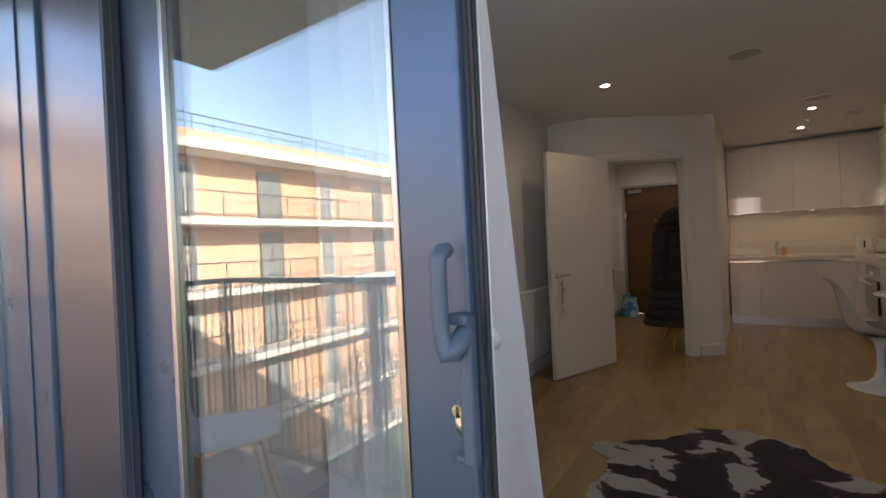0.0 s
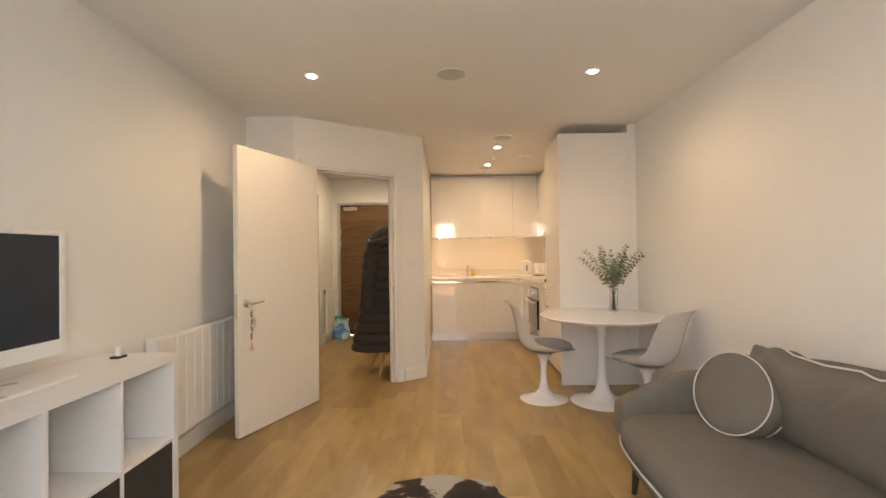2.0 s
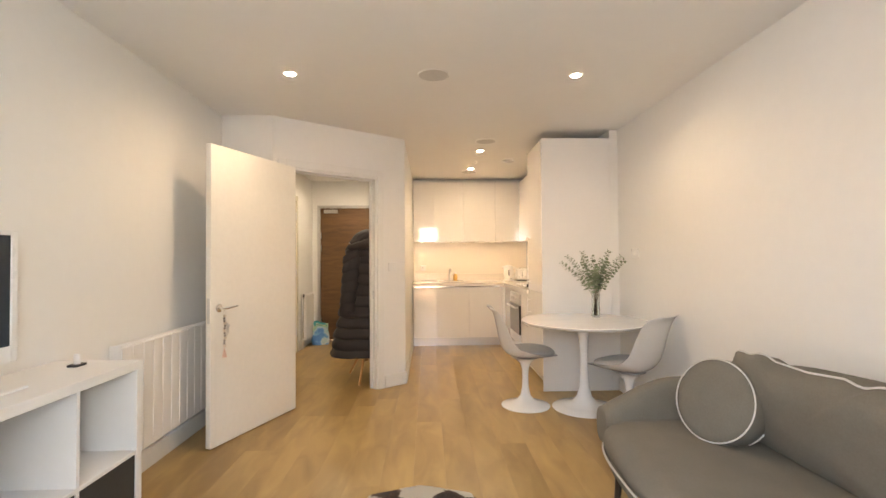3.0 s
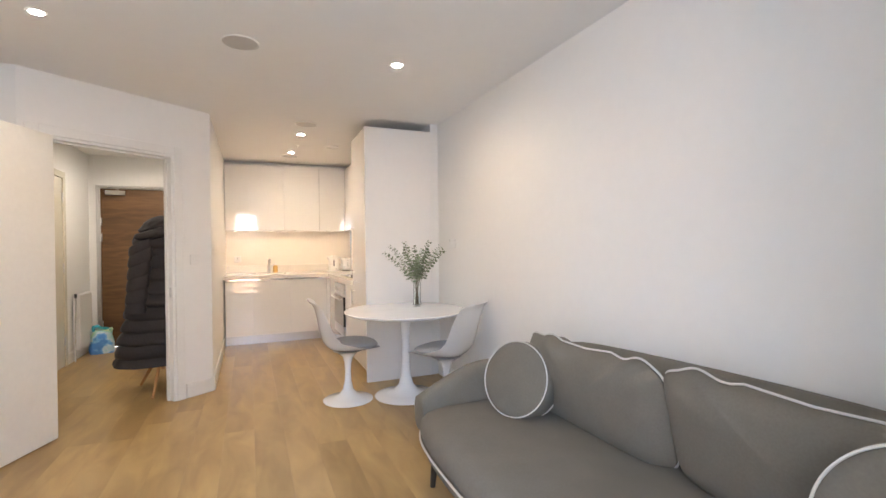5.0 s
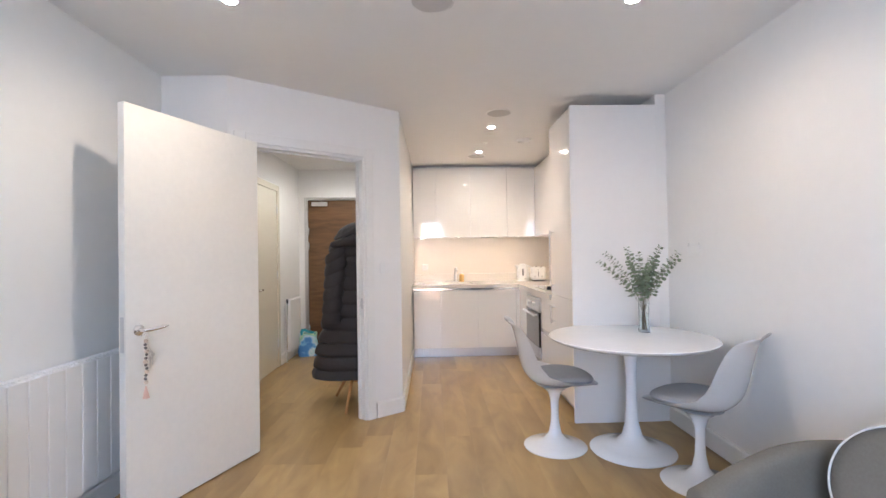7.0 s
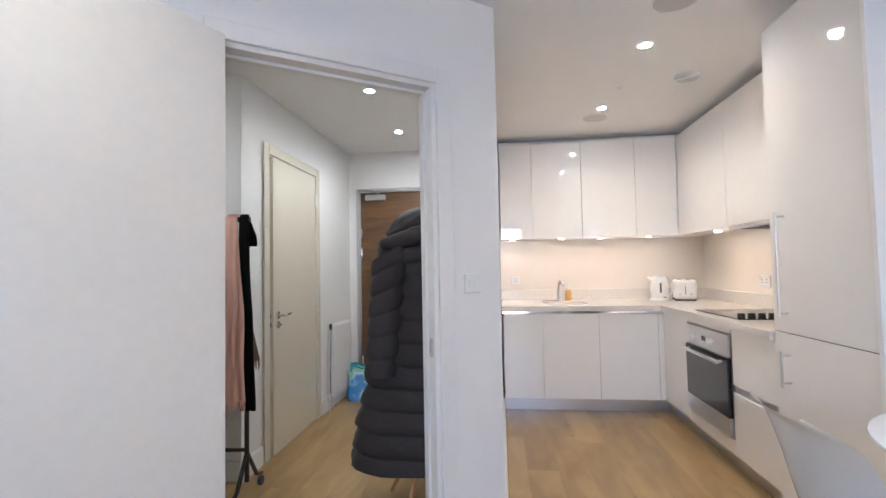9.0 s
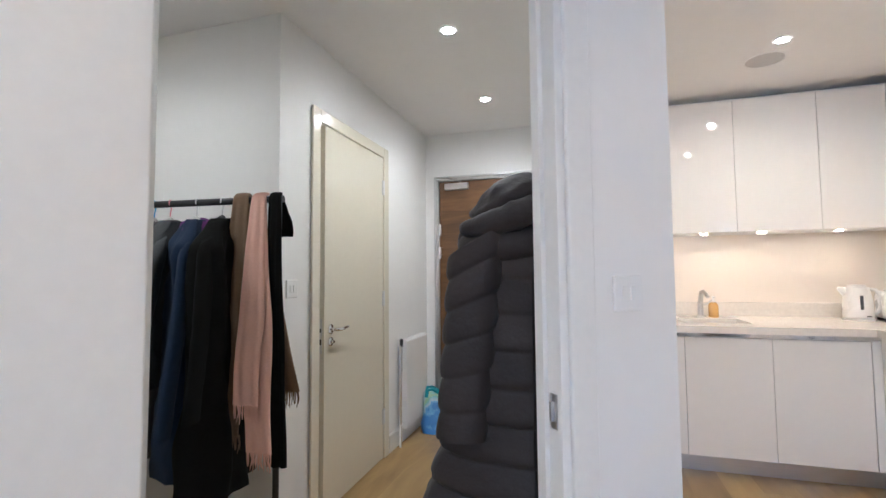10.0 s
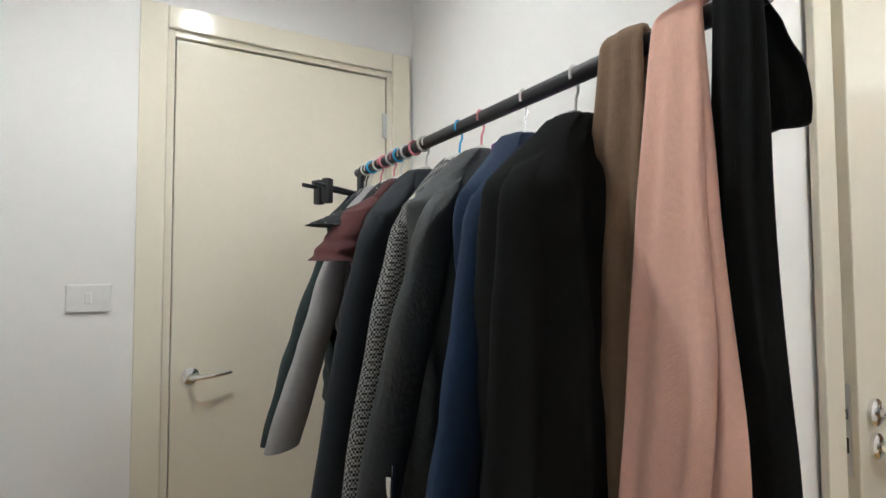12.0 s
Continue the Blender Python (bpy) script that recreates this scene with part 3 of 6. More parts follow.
# ---- balcony door: sliding leaf, fixed frame ----
Y0, Y1 = 0.70, 0.768
win = thing("window_1", (0, 0, 0), "blue-grey aluminium balcony door frame", "window", "", "structure")
part("frame_head", boxes(((-1.33, 0.64, 2.17), (0.635, 0.80, 2.24)), bev=0.003), FRAME, win)
part("frame_sill", boxes(((-1.33, 0.64, -0.03), (0.635, 0.80, 0.025)), bev=0.003), FRAME, win)
part("frame_post", boxes(((-1.33, 0.70, 0.025), (-1.26, 0.80, 2.17)), bev=0.004), FRAME, win)
part("frame_post", boxes(((0.565, 0.64, 0.025), (0.635, 0.80, 2.17)), bev=0.003), FRAME, win)
METAL_PANEL = mat("satin_metal_panel", (0.14, 0.165, 0.22), 0.34, 0.9, 0.05, 2.0, 0.02, 25, stretch=(2.0, 2.0, 0.5))
part("fixed_panel", boxes(((-1.613, 0.650, -0.03), (-1.168, 0.663, 2.24)), bev=0.002), METAL_PANEL, win, "satin metal fixed panel")
part("panel_seal", boxes(((-1.167, 0.652, -0.03), (-1.153, 0.691, 2.24)), ((-1.153, 0.668, -0.03), (-1.147, 0.675, 2.24)), bev=0.002), RUBBER, win, "black rubber seal")
part("jamb", boxes(((-1.33, 0.665, -0.03), (-1.170, 0.697, 2.17)), bev=0.003), FRAME, win)
part("frame_return", boxes(((-2.10, 0.636, -0.03), (-1.615, 0.663, 2.24)), ((-1.80, 0.630, -0.03), (-1.79, 0.636, 2.24)), bev=0.004), FRAME, win)
PANE_GLASS = glass("window_glass", (0.95, 0.98, 0.97), 0.0, 1.75)
leaf = thing("sliding_door", (0, 0, 0), "glazed blue-grey balcony door with lever handle, pushed open", "door")
XA, XB = -1.17, -0.085
part("stile", boxes(((XB - 0.125, Y0, 0.03), (XB, Y1, 2.165)), bev=0.004), FRAME, leaf)
part("stile", boxes(((XA, Y0, 0.03), (XA + 0.212, Y1, 2.165)), bev=0.006), FRAME, leaf)
part("rail", boxes(((XA + 0.212, Y0, 0.03), (XB - 0.125, Y1, 0.15)), bev=0.004), FRAME, leaf)
part("rail", boxes(((XA + 0.212, Y0, 2.06), (XB - 0.125, Y1, 2.165)), bev=0.004), FRAME, leaf)
part("inner_lining", boxes(((XB - 0.10, Y1 + 0.001, 0.04), (XB - 0.006, Y1 + 0.016, 2.155)), ((XA + 0.01, Y1 + 0.001, 0.04), (XA + 0.1, Y1 + 0.016, 2.155)), bev=0.003), TRIM, leaf, "white inner face")
part("seal", boxes(((XB - 0.001, Y0 + 0.014, 0.04), (XB + 0.007, Y0 + 0.026, 2.155)), ((XB - 0.001, Y0 + 0.044, 0.04), (XB + 0.006, Y0 + 0.054, 2.155)), bev=0.002), RUBBER, leaf)
part("edge_strip", boxes(((XB - 0.001, Y0 + 0.029, 0.04), (XB + 0.003, Y0 + 0.041, 2.155)), bev=0.001), STEEL, leaf)
part("glazing_bead", boxes(((XB - 0.137, Y0 - 0.003, 0.14), (XB - 0.125, Y0 + 0.012, 2.07)), ((XA + 0.212, Y0 - 0.003, 0.14), (XA + 0.230, Y0 + 0.012, 2.07)), bev=0.002), STEEL, leaf)
p = part("pane", boxes(((XA + 0.207, Y0 + 0.010, 0.14), (XB - 0.12, Y0 + 0.018, 2.07))), PANE_GLASS, leaf)
p.visible_shadow = False
p = part("pane", boxes(((XA + 0.207, Y0 + 0.036, 0.14), (XB - 0.12, Y0 + 0.044, 2.07))), PANE_GLASS, leaf)
p.visible_shadow = False


def patio_handle(name, y, out, material, xh, dz=0.0):
    """A deep narrow back plate with an upright cranked grip swinging out from its top."""
    part("back_plate", boxes(((xh - 0.011, y, 0.925 + dz), (xh + 0.011, y + out * 0.022, 1.14 + dz)), ((xh - 0.026, y, 0.925 + dz), (xh + 0.011, y + out * 0.016, 0.937 + dz)), ((xh - 0.030, y, 1.132 + dz), (xh + 0.011, y + out * 0.030, 1.147 + dz)), bev=0.005, seg=3), material, leaf)
    bm = bmesh.new()
    pts = [(xh, y + out * 0.015, 1.118), (xh - 0.001, y + out * 0.034, 1.108), (xh - 0.004, y + out * 0.045, 1.096), (xh - 0.011, y + out * 0.049, 1.094), (xh - 0.017, y + out * 0.049, 1.108), (xh - 0.020, y + out * 0.049, 1.135), (xh - 0.020, y + out * 0.049, 1.16),
           (xh - 0.020, y + out * 0.049, 1.215), (xh - 0.0195, y + out * 0.047, 1.230), (xh - 0.019, y + out * 0.040, 1.239), (xh - 0.018, y + out * 0.028, 1.2405), (xh - 0.018, y + out * 0.022, 1.239)]
    tube(bm, [(px, py, pz + dz) for px, py, pz in pts], [0.016, 0.016, 0.0155, 0.0145, 0.0135, 0.0125, 0.0125, 0.0125, 0.0125, 0.0125, 0.012, 0.009], 14)
    part(name, bm, material, leaf, "", 60)


HANDLE = mat("blue_grey_handle_paint", (0.10, 0.14, 0.21), 0.35, 0, 0.06, 9.0)
patio_handle("outer_handle", Y0, -1, HANDLE, XB + 0.0, -0.013)
patio_handle("inner_handle", Y1 + 0.016, 1, PLASTIC, XB - 0.03, -0.035)
bm = bmesh.new()
tube(bm, [(XB - 0.026, Y0, 0.985), (XB - 0.026, Y0 - 0.006, 0.985)], 0.010, 16)
box(bm, (XB - 0.032, Y0 - 0.006, 0.945), (XB - 0.020, Y0, 0.985), 0.004)
part("lock_cylinder", bm, CHROME, leaf, "", 40)
part("keyhole", boxes(((XB - 0.0275, Y0 - 0.0065, 0.978), (XB - 0.0245, Y0 - 0.0055, 0.992))), BLACK, leaf)

# curtain: gathered cloth hanging from a ceiling track
cur = thing("curtain", (0, 0, 0), "white gathered curtain drawn aside at the balcony door", "curtain")


def fold(u, v):
    x = -0.95 + 0.60 * u + 0.014 * math.sin(31 * u + 2.0) + 0.16 * v * u
    y = 1.19 + (0.026 + 0.010 * v) * math.sin(30 * u + 2.9 + 0.9 * noise2(4 * u, 1.3 * v)) + 0.028 * v * u + 0.008 * noise2(9 * u, 5 * v, 2)
    return Vector((x, y, 2.44 - 2.425 * v))


bm = bmesh.new()
sheet(bm, fold, 130, 26)
r = bmesh.ops.solidify(bm, geom=bm.faces[:], thickness=0.0025)
part("cloth", bm, CURTAIN, cur, "", 80)
part("track", boxes(((-1.25, 1.165, 2.44), (1.95, 1.215, 2.463)), bev=0.003), PLASTIC, cur)


# ---- living room ----
def superdisc(a, p):
    c, s = math.cos(a), math.sin(a)
    return abs(c) ** (2 / p) * (1 if c >= 0 else -1), abs(s) ** (2 / p) * (1 if s >= 0 else -1)


def pillow(parent, name, m, w, h, t, p=4.0, material=None, piping=True, sag=0.0, wavy=0.0, label="", seed=0.0, puff=0.42):
    """A stuffed cushion in the x-z plane of m, thick along y, with a piped seam round its edge."""
    bm = bmesh.new()
    n, k = 144, 9

    def rim(a, r):
        x, z = superdisc(a, p)
        wob = wavy * math.sin(w * 17 * x + 5 * seed) * max(0.0, z) ** 2
        return x * w / 2 * r, z * h / 2 * r + wob * r - sag * (1 - abs(x)) * max(0.0, z) * r
    for side in (1, -1):
        rings = []
        for i in range(k + 1):
            r = i / k
            th = t / 2 * (1 - r ** 2.6) ** puff
            row = []
            for j in range(n):
                a = 2 * math.pi * j / n
                x, z = rim(a, r)
                y = side * (th + 0.006 * noise2(x * 9 + seed, z * 9, side + seed) * (1 - r))
                row.append((x, y, z))
            rings.append(row)
        vs = [[bm.verts.new(q) for q in r] for r in rings[1:]]
        c = bm.verts.new((0, side * t / 2, 0))
        for j in range(n):
            bm.faces.new((c, vs[0][j], vs[0][(j + 1) % n]))
        for a, b in zip(vs, vs[1:]):
            for j in range(n):
                bm.faces.new((a[j], b[j], b[(j + 1) % n], a[(j + 1) % n]))
    bmesh.ops.remove_doubles(bm, verts=bm.verts, dist=1e-5)
    bmesh.ops.transform(bm, matrix=m, verts=bm.verts)
    c = part(name, bm, material or SOFA, parent, label, 75)
    if piping:
        bm = bmesh.new()
        tube(bm, [(*rim(2 * math.pi * j / 144, 1.004)[:1], -0.012, rim(2 * math.pi * j / 144, 1.004)[1]) for j in range(144)], 0.0046, 6, close=True)
        bmesh.ops.transform(bm, matrix=m, verts=bm.verts)
        part("piping", bm, PIPING, c, "white piped seam", 80)
    return c


# sofa: along the right wall, its low arms curving into the back
sofa = thing("sofa", (0, 0, 0), "grey-taupe fabric sofa with white piping and dark tapered legs", "sofa")
SY0, SY1, SX0, SX1 = 1.08, 3.42, 1.06, 1.985
bm = bmesh.new()


def seat_ring(z, inset):
    """The rounded outline of the sofa at one height."""
    pts = []
    for j in range(64):
        x, y = superdisc(2 * math.pi * j / 64, 5.0)
        pts.append(((SX0 + SX1) / 2 + x * ((SX1 - SX0) / 2 - inset), (SY0 + SY1) / 2 + y * ((SY1 - SY0) / 2 - inset), z))
    return pts


loft(bm, [seat_ring(0.16, 0.10), seat_ring(0.17, 0.07), seat_ring(0.22, 0.025), seat_ring(0.27, 0.004), seat_ring(0.29, 0.0)])
part("base", bm, SOFA, sofa, "", 60)
bm = bmesh.new()
loft(bm, [seat_ring(0.292, 0.012), seat_ring(0.32, 0.0), seat_ring(0.36, 0.006), seat_ring(0.388, 0.03), seat_ring(0.404, 0.08), seat_ring(0.410, 0.2), seat_ring(0.414, 0.4)])
part("seat_cushion", bm, SOFA, sofa, "", 60)
bm = bmesh.new()
tube(bm, seat_ring(0.291, -0.002), 0.005, 6, close=True)
part("piping", bm, PIPING, sofa, "white piped seam", 80)


def shell_point(u, v):
    """Arms and back as one padded band: u runs from one arm's front round the back to the other arm, v round its section."""
    path = [(SX0 + 0.085, SY1 - 0.065), (SX0 + 0.40, SY1 - 0.055), (SX1 - 0.22, SY1 - 0.07), (SX1 - 0.075, SY1 - 0.20), (SX1 - 0.06, SY1 - 0.55), (SX1 - 0.06, SY0 + 0.55), (SX1 - 0.075, SY0 + 0.20), (SX1 - 0.22, SY0 + 0.07), (SX0 + 0.40, SY0 + 0.055), (SX0 + 0.085, SY0 + 0.065)]
    tops = [0.46, 0.60, 0.615, 0.68, 0.765, 0.80, 0.70, 0.615, 0.60, 0.46]
    f = u * (len(path) - 1)
    i = min(int(f), len(path) - 2)
    w = f - i

    def cr(vals):
        a, b, c, d = (vals[max(0, i - 1)], vals[i], vals[i + 1], vals[min(len(vals) - 1, i + 2)])
        return 0.5 * (2 * b + (c - a) * w + (2 * a - 5 * b + 4 * c - d) * w * w + (3 * b - a - 3 * c + d) * w ** 3)
    x, y, top = cr([q[0] for q in path]), cr([q[1] for q in path]), cr(tops)
    e = 0.01
    xs, ys = [q[0] for q in path], [q[1] for q in path]
    dx, dy = xs[i + 1] - xs[max(0, i)], ys[i + 1] - ys[max(0, i)]
    if 0 < i < len(path) - 2:
        dx, dy = xs[i + 1] - xs[i - 1] + (xs[min(len(xs) - 1, i + 2)] - xs[i] - xs[i + 1] + xs[i - 1]) * w, ys[i + 1] - ys[i - 1] + (ys[min(len(ys) - 1, i + 2)] - ys[i] - ys[i + 1] + ys[i - 1]) * w
    ln = math.hypot(dx, dy) or 1
    nx, ny = -dy / ln, dx / ln
    a = 2 * math.pi * v
    c, s = superdisc(a, 2.6)
    half = 0.065
    zmid, zh = (0.28 + top) / 2, (top - 0.28) / 2
    return Vector((x + nx * c * half, y + ny * c * half, zmid + s * zh))


bm = bmesh.new()
g = sheet(bm, shell_point, 90, 22, wrap_v=True)
bm.faces.new([r for r in g[0]][::-1]), bm.faces.new([r for r in g[-1]])
part("arms_and_back", bm, SOFA, sofa, "", 70)
for i, (y, z, wide) in enumerate(((2.70, 0.60, 0.865), (1.775, 0.62, 1.0))):
    pillow(sofa, "back_cushion", pose(1.755, y, z, 0, 0, 90) @ pose(0, 0, 0, -13, 0, 0), wide, 0.455, 0.19, 6.5, wavy=0.011, seed=1.7 * i, sag=0.03)
for x, y in ((SX0 + 0.14, SY1 - 0.16), (SX0 + 0.14, SY0 + 0.16), (SX1 - 0.14, SY1 - 0.16), (SX1 - 0.14, SY0 + 0.16)):
    bm = bmesh.new()
    tube(bm, [(x, y, 0.175), (x - 0.012, y + 0.012 * (1 if y > 2 else -1), 0.0)], [0.021, 0.014], 14)
    part("leg", bm, DARKLEG, sofa, "", 40)

cush = thing("round_cushion", (0, 0, 0), "round grey cushion with white piping leaning on the sofa arm", "cushion", "round sofa cushions")
for (x, y, z, rz, tilt), lab in (((1.600, 3.050, 0.575, -67, 17), 0), ((1.47, 1.43, 0.70, -72, 16), 1)):
    if lab:
        cush = thing("round_cushion", (0, 0, 0), "round grey cushion with white piping lying on the sofa", "cushion", "round sofa cushions")
    m = pose(x, y, z, 0, 0, rz) @ pose(0, 0, 0, -tilt, 0, 0)
    bm = bmesh.new()
    R, T = 0.190, 0.060
    prof = [(0.0, -T - 0.022), (R * 0.4, -T - 0.019), (R * 0.8, -T - 0.008), (R * 0.97, -T + 0.002), (R, -T + 0.012), (R + 0.004, 0), (R, T - 0.012), (R * 0.97, T - 0.002), (R * 0.8, T + 0.008), (R * 0.4, T + 0.019), (0.0, T + 0.022)]
    lathe(bm, prof, 48)
    bmesh.ops.transform(bm, matrix=m @ pose(0, 0, 0, 90, 0, 0), verts=bm.verts)
    pad = part("pad", bm, SOFA, cush, "", 50)
    for s in (-1, 1):
        bm = bmesh.new()
        tube(bm, [m @ Vector((R * 0.985 * math.cos(a * math.pi / 36), s * (T + 0.003), R * 0.985 * math.sin(a * math.pi / 36))) for a in range(72)], 0.0036, 6, close=True)
        part("piping", bm, PIPING, cush, "white piped seam", 80)

# pedestal table and two moulded chairs
TX, TY = 1.53, 4.755
table = thing("dining_table", (TX, TY, 0), "round white pedestal dining table", "table")
bm = bmesh.new()
lathe(bm, [(0.0, 0.700), (0.47, 0.700), (0.50, 0.712), (0.511, 0.724), (0.508, 0.729), (0.0, 0.729)], 72)
part("tabletop", bm, SHELL, table, "", 30)
bm = bmesh.new()
lathe(bm, [(0.0, 0.0), (0.262, 0.0), (0.264, 0.006), (0.25, 0.014), (0.185, 0.03), (0.10, 0.055), (0.062, 0.10), (0.042, 0.18), (0.034, 0.30), (0.032, 0.45), (0.038, 0.57), (0.055, 0.65), (0.085, 0.69), (0.10, 0.70), (0.0, 0.70)], 48)
part("pedestal", bm, SHELL, table, "", 40)


def tulip_chair(x, y, rz, label):
    ch = thing("dining_chair", pose(x, y, 0, 0, 0, rz), label, "chair", "chairs at the round table")
    bm = bmesh.new()
    lathe(bm, [(0.0, 0.0), (0.203, 0.0), (0.205, 0.006), (0.195, 0.012), (0.13, 0.026), (0.075, 0.05), (0.042, 0.09), (0.028, 0.16), (0.025, 0.24), (0.029, 0.31), (0.045, 0.36), (0.085, 0.395), (0.12, 0.41), (0.0, 0.412)], 44)
    part("pedestal", bm, SHELL, ch, "", 40)
    line = [(0.246, 0.446), (0.222, 0.437), (0.10, 0.418), (-0.03, 0.412), (-0.13, 0.430), (-0.195, 0.49), (-0.225, 0.58), (-0.245, 0.69), (-0.270, 0.785), (-0.318, 0.836)]
    halfw = [0.150, 0.200, 0.245, 0.248, 0.238, 0.230, 0.232, 0.236, 0.228, 0.185]
    curl = [0.010, 0.020, 0.050, 0.085, 0.10, 0.105, 0.085, 0.06, 0.035, 0.015]

    def at(vals, f):
        i = min(int(f), len(vals) - 2)
        w = f - i
        a, b, c, d = (vals[max(0, i - 1)], vals[i], vals[i + 1], vals[min(len(vals) - 1, i + 2)])
        return 0.5 * (2 * b + (c - a) * w + (2 * a - 5 * b + 4 * c - d) * w * w + (3 * b - a - 3 * c + d) * w ** 3)

    def f(u, v):
        k = u * (len(line) - 1)
        px, pz = at([q[0] for q in line], k), at([q[1] for q in line], k)
        k2 = min(k + 0.05, len(line) - 1.001)
        k1 = max(k2 - 0.1, 0)
        tx, tz = at([q[0] for q in line], k2) - at([q[0] for q in line], k1), at([q[1] for q in line], k2) - at([q[1] for q in line], k1)
        ln = math.hypot(tx, tz)
        nx, nz = tz / ln, -tx / ln
        s = 2 * v - 1
        end = 1 - 0.35 * max(0, (u - 0.93) / 0.07) * abs(s) ** 3
        c = at(curl, k) * abs(s) ** 2.4
        return Vector((px + nx * c - 0.012 * (1 - s * s) * 0, s * at(halfw, k) * end, pz + nz * c))
    bm = bmesh.new()
    sheet(bm, f, 46, 26)
    bmesh.ops.solidify(bm, geom=bm.faces[:], thickness=0.009)
    part("shell", bm, SHELL, ch, "", 60)
    bm = bmesh.new()
    rings = []
    for z, r in ((0.430, 0.82), (0.440, 1.0), (0.457, 1.05), (0.472, 1.0), (0.482, 0.78), (0.486, 0.4)):
        rings.append([(0.050 + 0.186 * r * superdisc(2 * math.pi * j / 40, 2.3)[0], 0.200 * r * superdisc(2 * math.pi * j / 40, 2.3)[1], z + 0.05 * (superdisc(2 * math.pi * j / 40, 2.3)[1] * r) ** 2 * 0.35) for j in range(40)])
    loft(bm, rings)
    part("seat_pad", bm, SEAT, ch, "grey fabric seat pad", 60)
    return ch


tulip_chair(1.055, 4.845, -2, "white moulded pedestal chair with grey seat pad, facing the table")
tulip_chair(1.715, 4.31, 128, "white moulded pedestal chair with grey seat pad, between table and sofa")

# glass vase with eucalyptus
VX, VY, VZ = 1.69, 4.90, 0.729
vase = thing("vase", (VX, VY, VZ), "clear glass vase of water holding eucalyptus stems", "vase")
bm = bmesh.new()
lathe(bm, [(0.0, 0.0), (0.040, 0.0), (0.042, 0.006), (0.034, 0.03), (0.032, 0.10), (0.033, 0.18), (0.036, 0.205), (0.033, 0.205), (0.030, 0.17), (0.029, 0.10), (0.030, 0.03), (0.031, 0.014), (0.0, 0.012)], 32)
v = part("glass_body", bm, GLASS, vase, "", 40)
bm = bmesh.new()
lathe(bm, [(0.0, 0.0135), (0.0290, 0.0145), (0.0285, 0.03), (0.0278, 0.09), (0.0280, 0.13), (0.0, 0.13)], 28)
part("water", bm, WATER, vase, "", 40)
rnd = random.Random(5)
for i in range(11):
    a = 2 * math.pi * i / 11 + rnd.uniform(-0.2, 0.2)
    reach = rnd.uniform(0.25, 0.36) if i % 3 else rnd.uniform(0.06, 0.15)
    top = rnd.uniform(0.50, 0.60) - 0.45 * max(0, reach - 0.16)
    pts = []
    for k in range(12):
        w = k / 11
        pts.append(Vector((math.cos(a) * (0.012 * (1 - w) * -1 + reach * w ** 1.9), math.sin(a) * (0.012 * (1 - w) * -1 + reach * w ** 1.9) * 0.6, 0.02 + (top - 0.02) * w ** 0.9)))
    bm = bmesh.new()
    tube(bm, pts, [0.0022 - 0.0012 * k / 11 for k in range(12)], 5)
    st = part("stem", bm, STEM, vase, "", 60)
    bm = bmesh.new()
    for k in range(20):
        w = 0.46 + 0.54 * k / 19
        f = w * 11
        j = min(int(f), 10)
        p = pts[j].lerp(pts[j + 1], f - j)
        d = (pts[j + 1] - pts[j]).normalized()
        for s in (1, -1):
            size = rnd.uniform(0.020, 0.030) * (1.15 - 0.5 * w)
            side = d.cross(Vector((math.cos(k * 1.57 + a), math.sin(k * 1.57 + a), 0.3))).normalized() * s
            out = (side * 0.8 + d * rnd.uniform(0.0, 0.5) + Vector((0, 0, rnd.uniform(-0.3, 0.3)))).normalized()
            wid = out.cross(d).normalized()
            nrm = out.cross(wid).normalized()
            c = p + out * size * 0.15
            ring = []
            for q in range(8):
                t = 2 * math.pi * q / 8
                ring.append(bm.verts.new(c + out * size * (1 + math.cos(t)) * 0.72 + wid * size * 0.78 * math.sin(t) + nrm * size * 0.25 * math.sin(t) ** 2))
            mid = bm.verts.new(c + out * size * 0.72 - nrm * size * 0.06)
            for q in range(8):
                bm.faces.new((mid, ring[q], ring[(q + 1) % 8]))
    part("leaves", bm, FOLIAGE, st, "grey-green round leaves", 60)

# white shelf unit, two rows of four, dark inserts below
shelf = thing("shelf_unit", (0, 0, 0), "white cube shelf unit, open above, dark doors below", "shelf")
A, B, X0, X1, ZT = 1.63, 3.10, -1.465, -1.082, 0.80
t, q = 0.038, 0.017
for y0, y1 in ((A, A + t), (B - t, B)):
    part("side_panel", boxes(((X0, y0, 0.0), (X1, y1, ZT - t)), bev=0.002), PANEL, shelf)
part("top_panel", boxes(((X0, A, ZT - t), (X1, B, ZT)), bev=0.002), PANEL, shelf)
part("bottom_panel", boxes(((X0, A + t, 0.0), (X1, B - t, t)), bev=0.002), PANEL, shelf)
ZM = 0.395
pitch = (B - A - 2 * t + q) / 4
part("middle_shelf", boxes(((X0 + 0.002, A + t, ZM - q / 2), (X1 - 0.003, B - t, ZM + q / 2)), bev=0.001), PANEL, shelf)
for i in range(1, 4):
    yy = A + t + pitch * i - q
    part("divider", boxes(((X0 + 0.002, yy, t), (X1 - 0.003, yy + q, ZM - q / 2)), bev=0.001), PANEL, shelf)
    part("divider", boxes(((X0 + 0.002, yy, ZM + q / 2), (X1 - 0.003, yy + q, ZT - t)), bev=0.001), PANEL, shelf)
part("back_panel", boxes(((X0 + 0.0005, A + t, t), (X0 + 0.006, B - t, ZT - t))), PANEL, shelf)
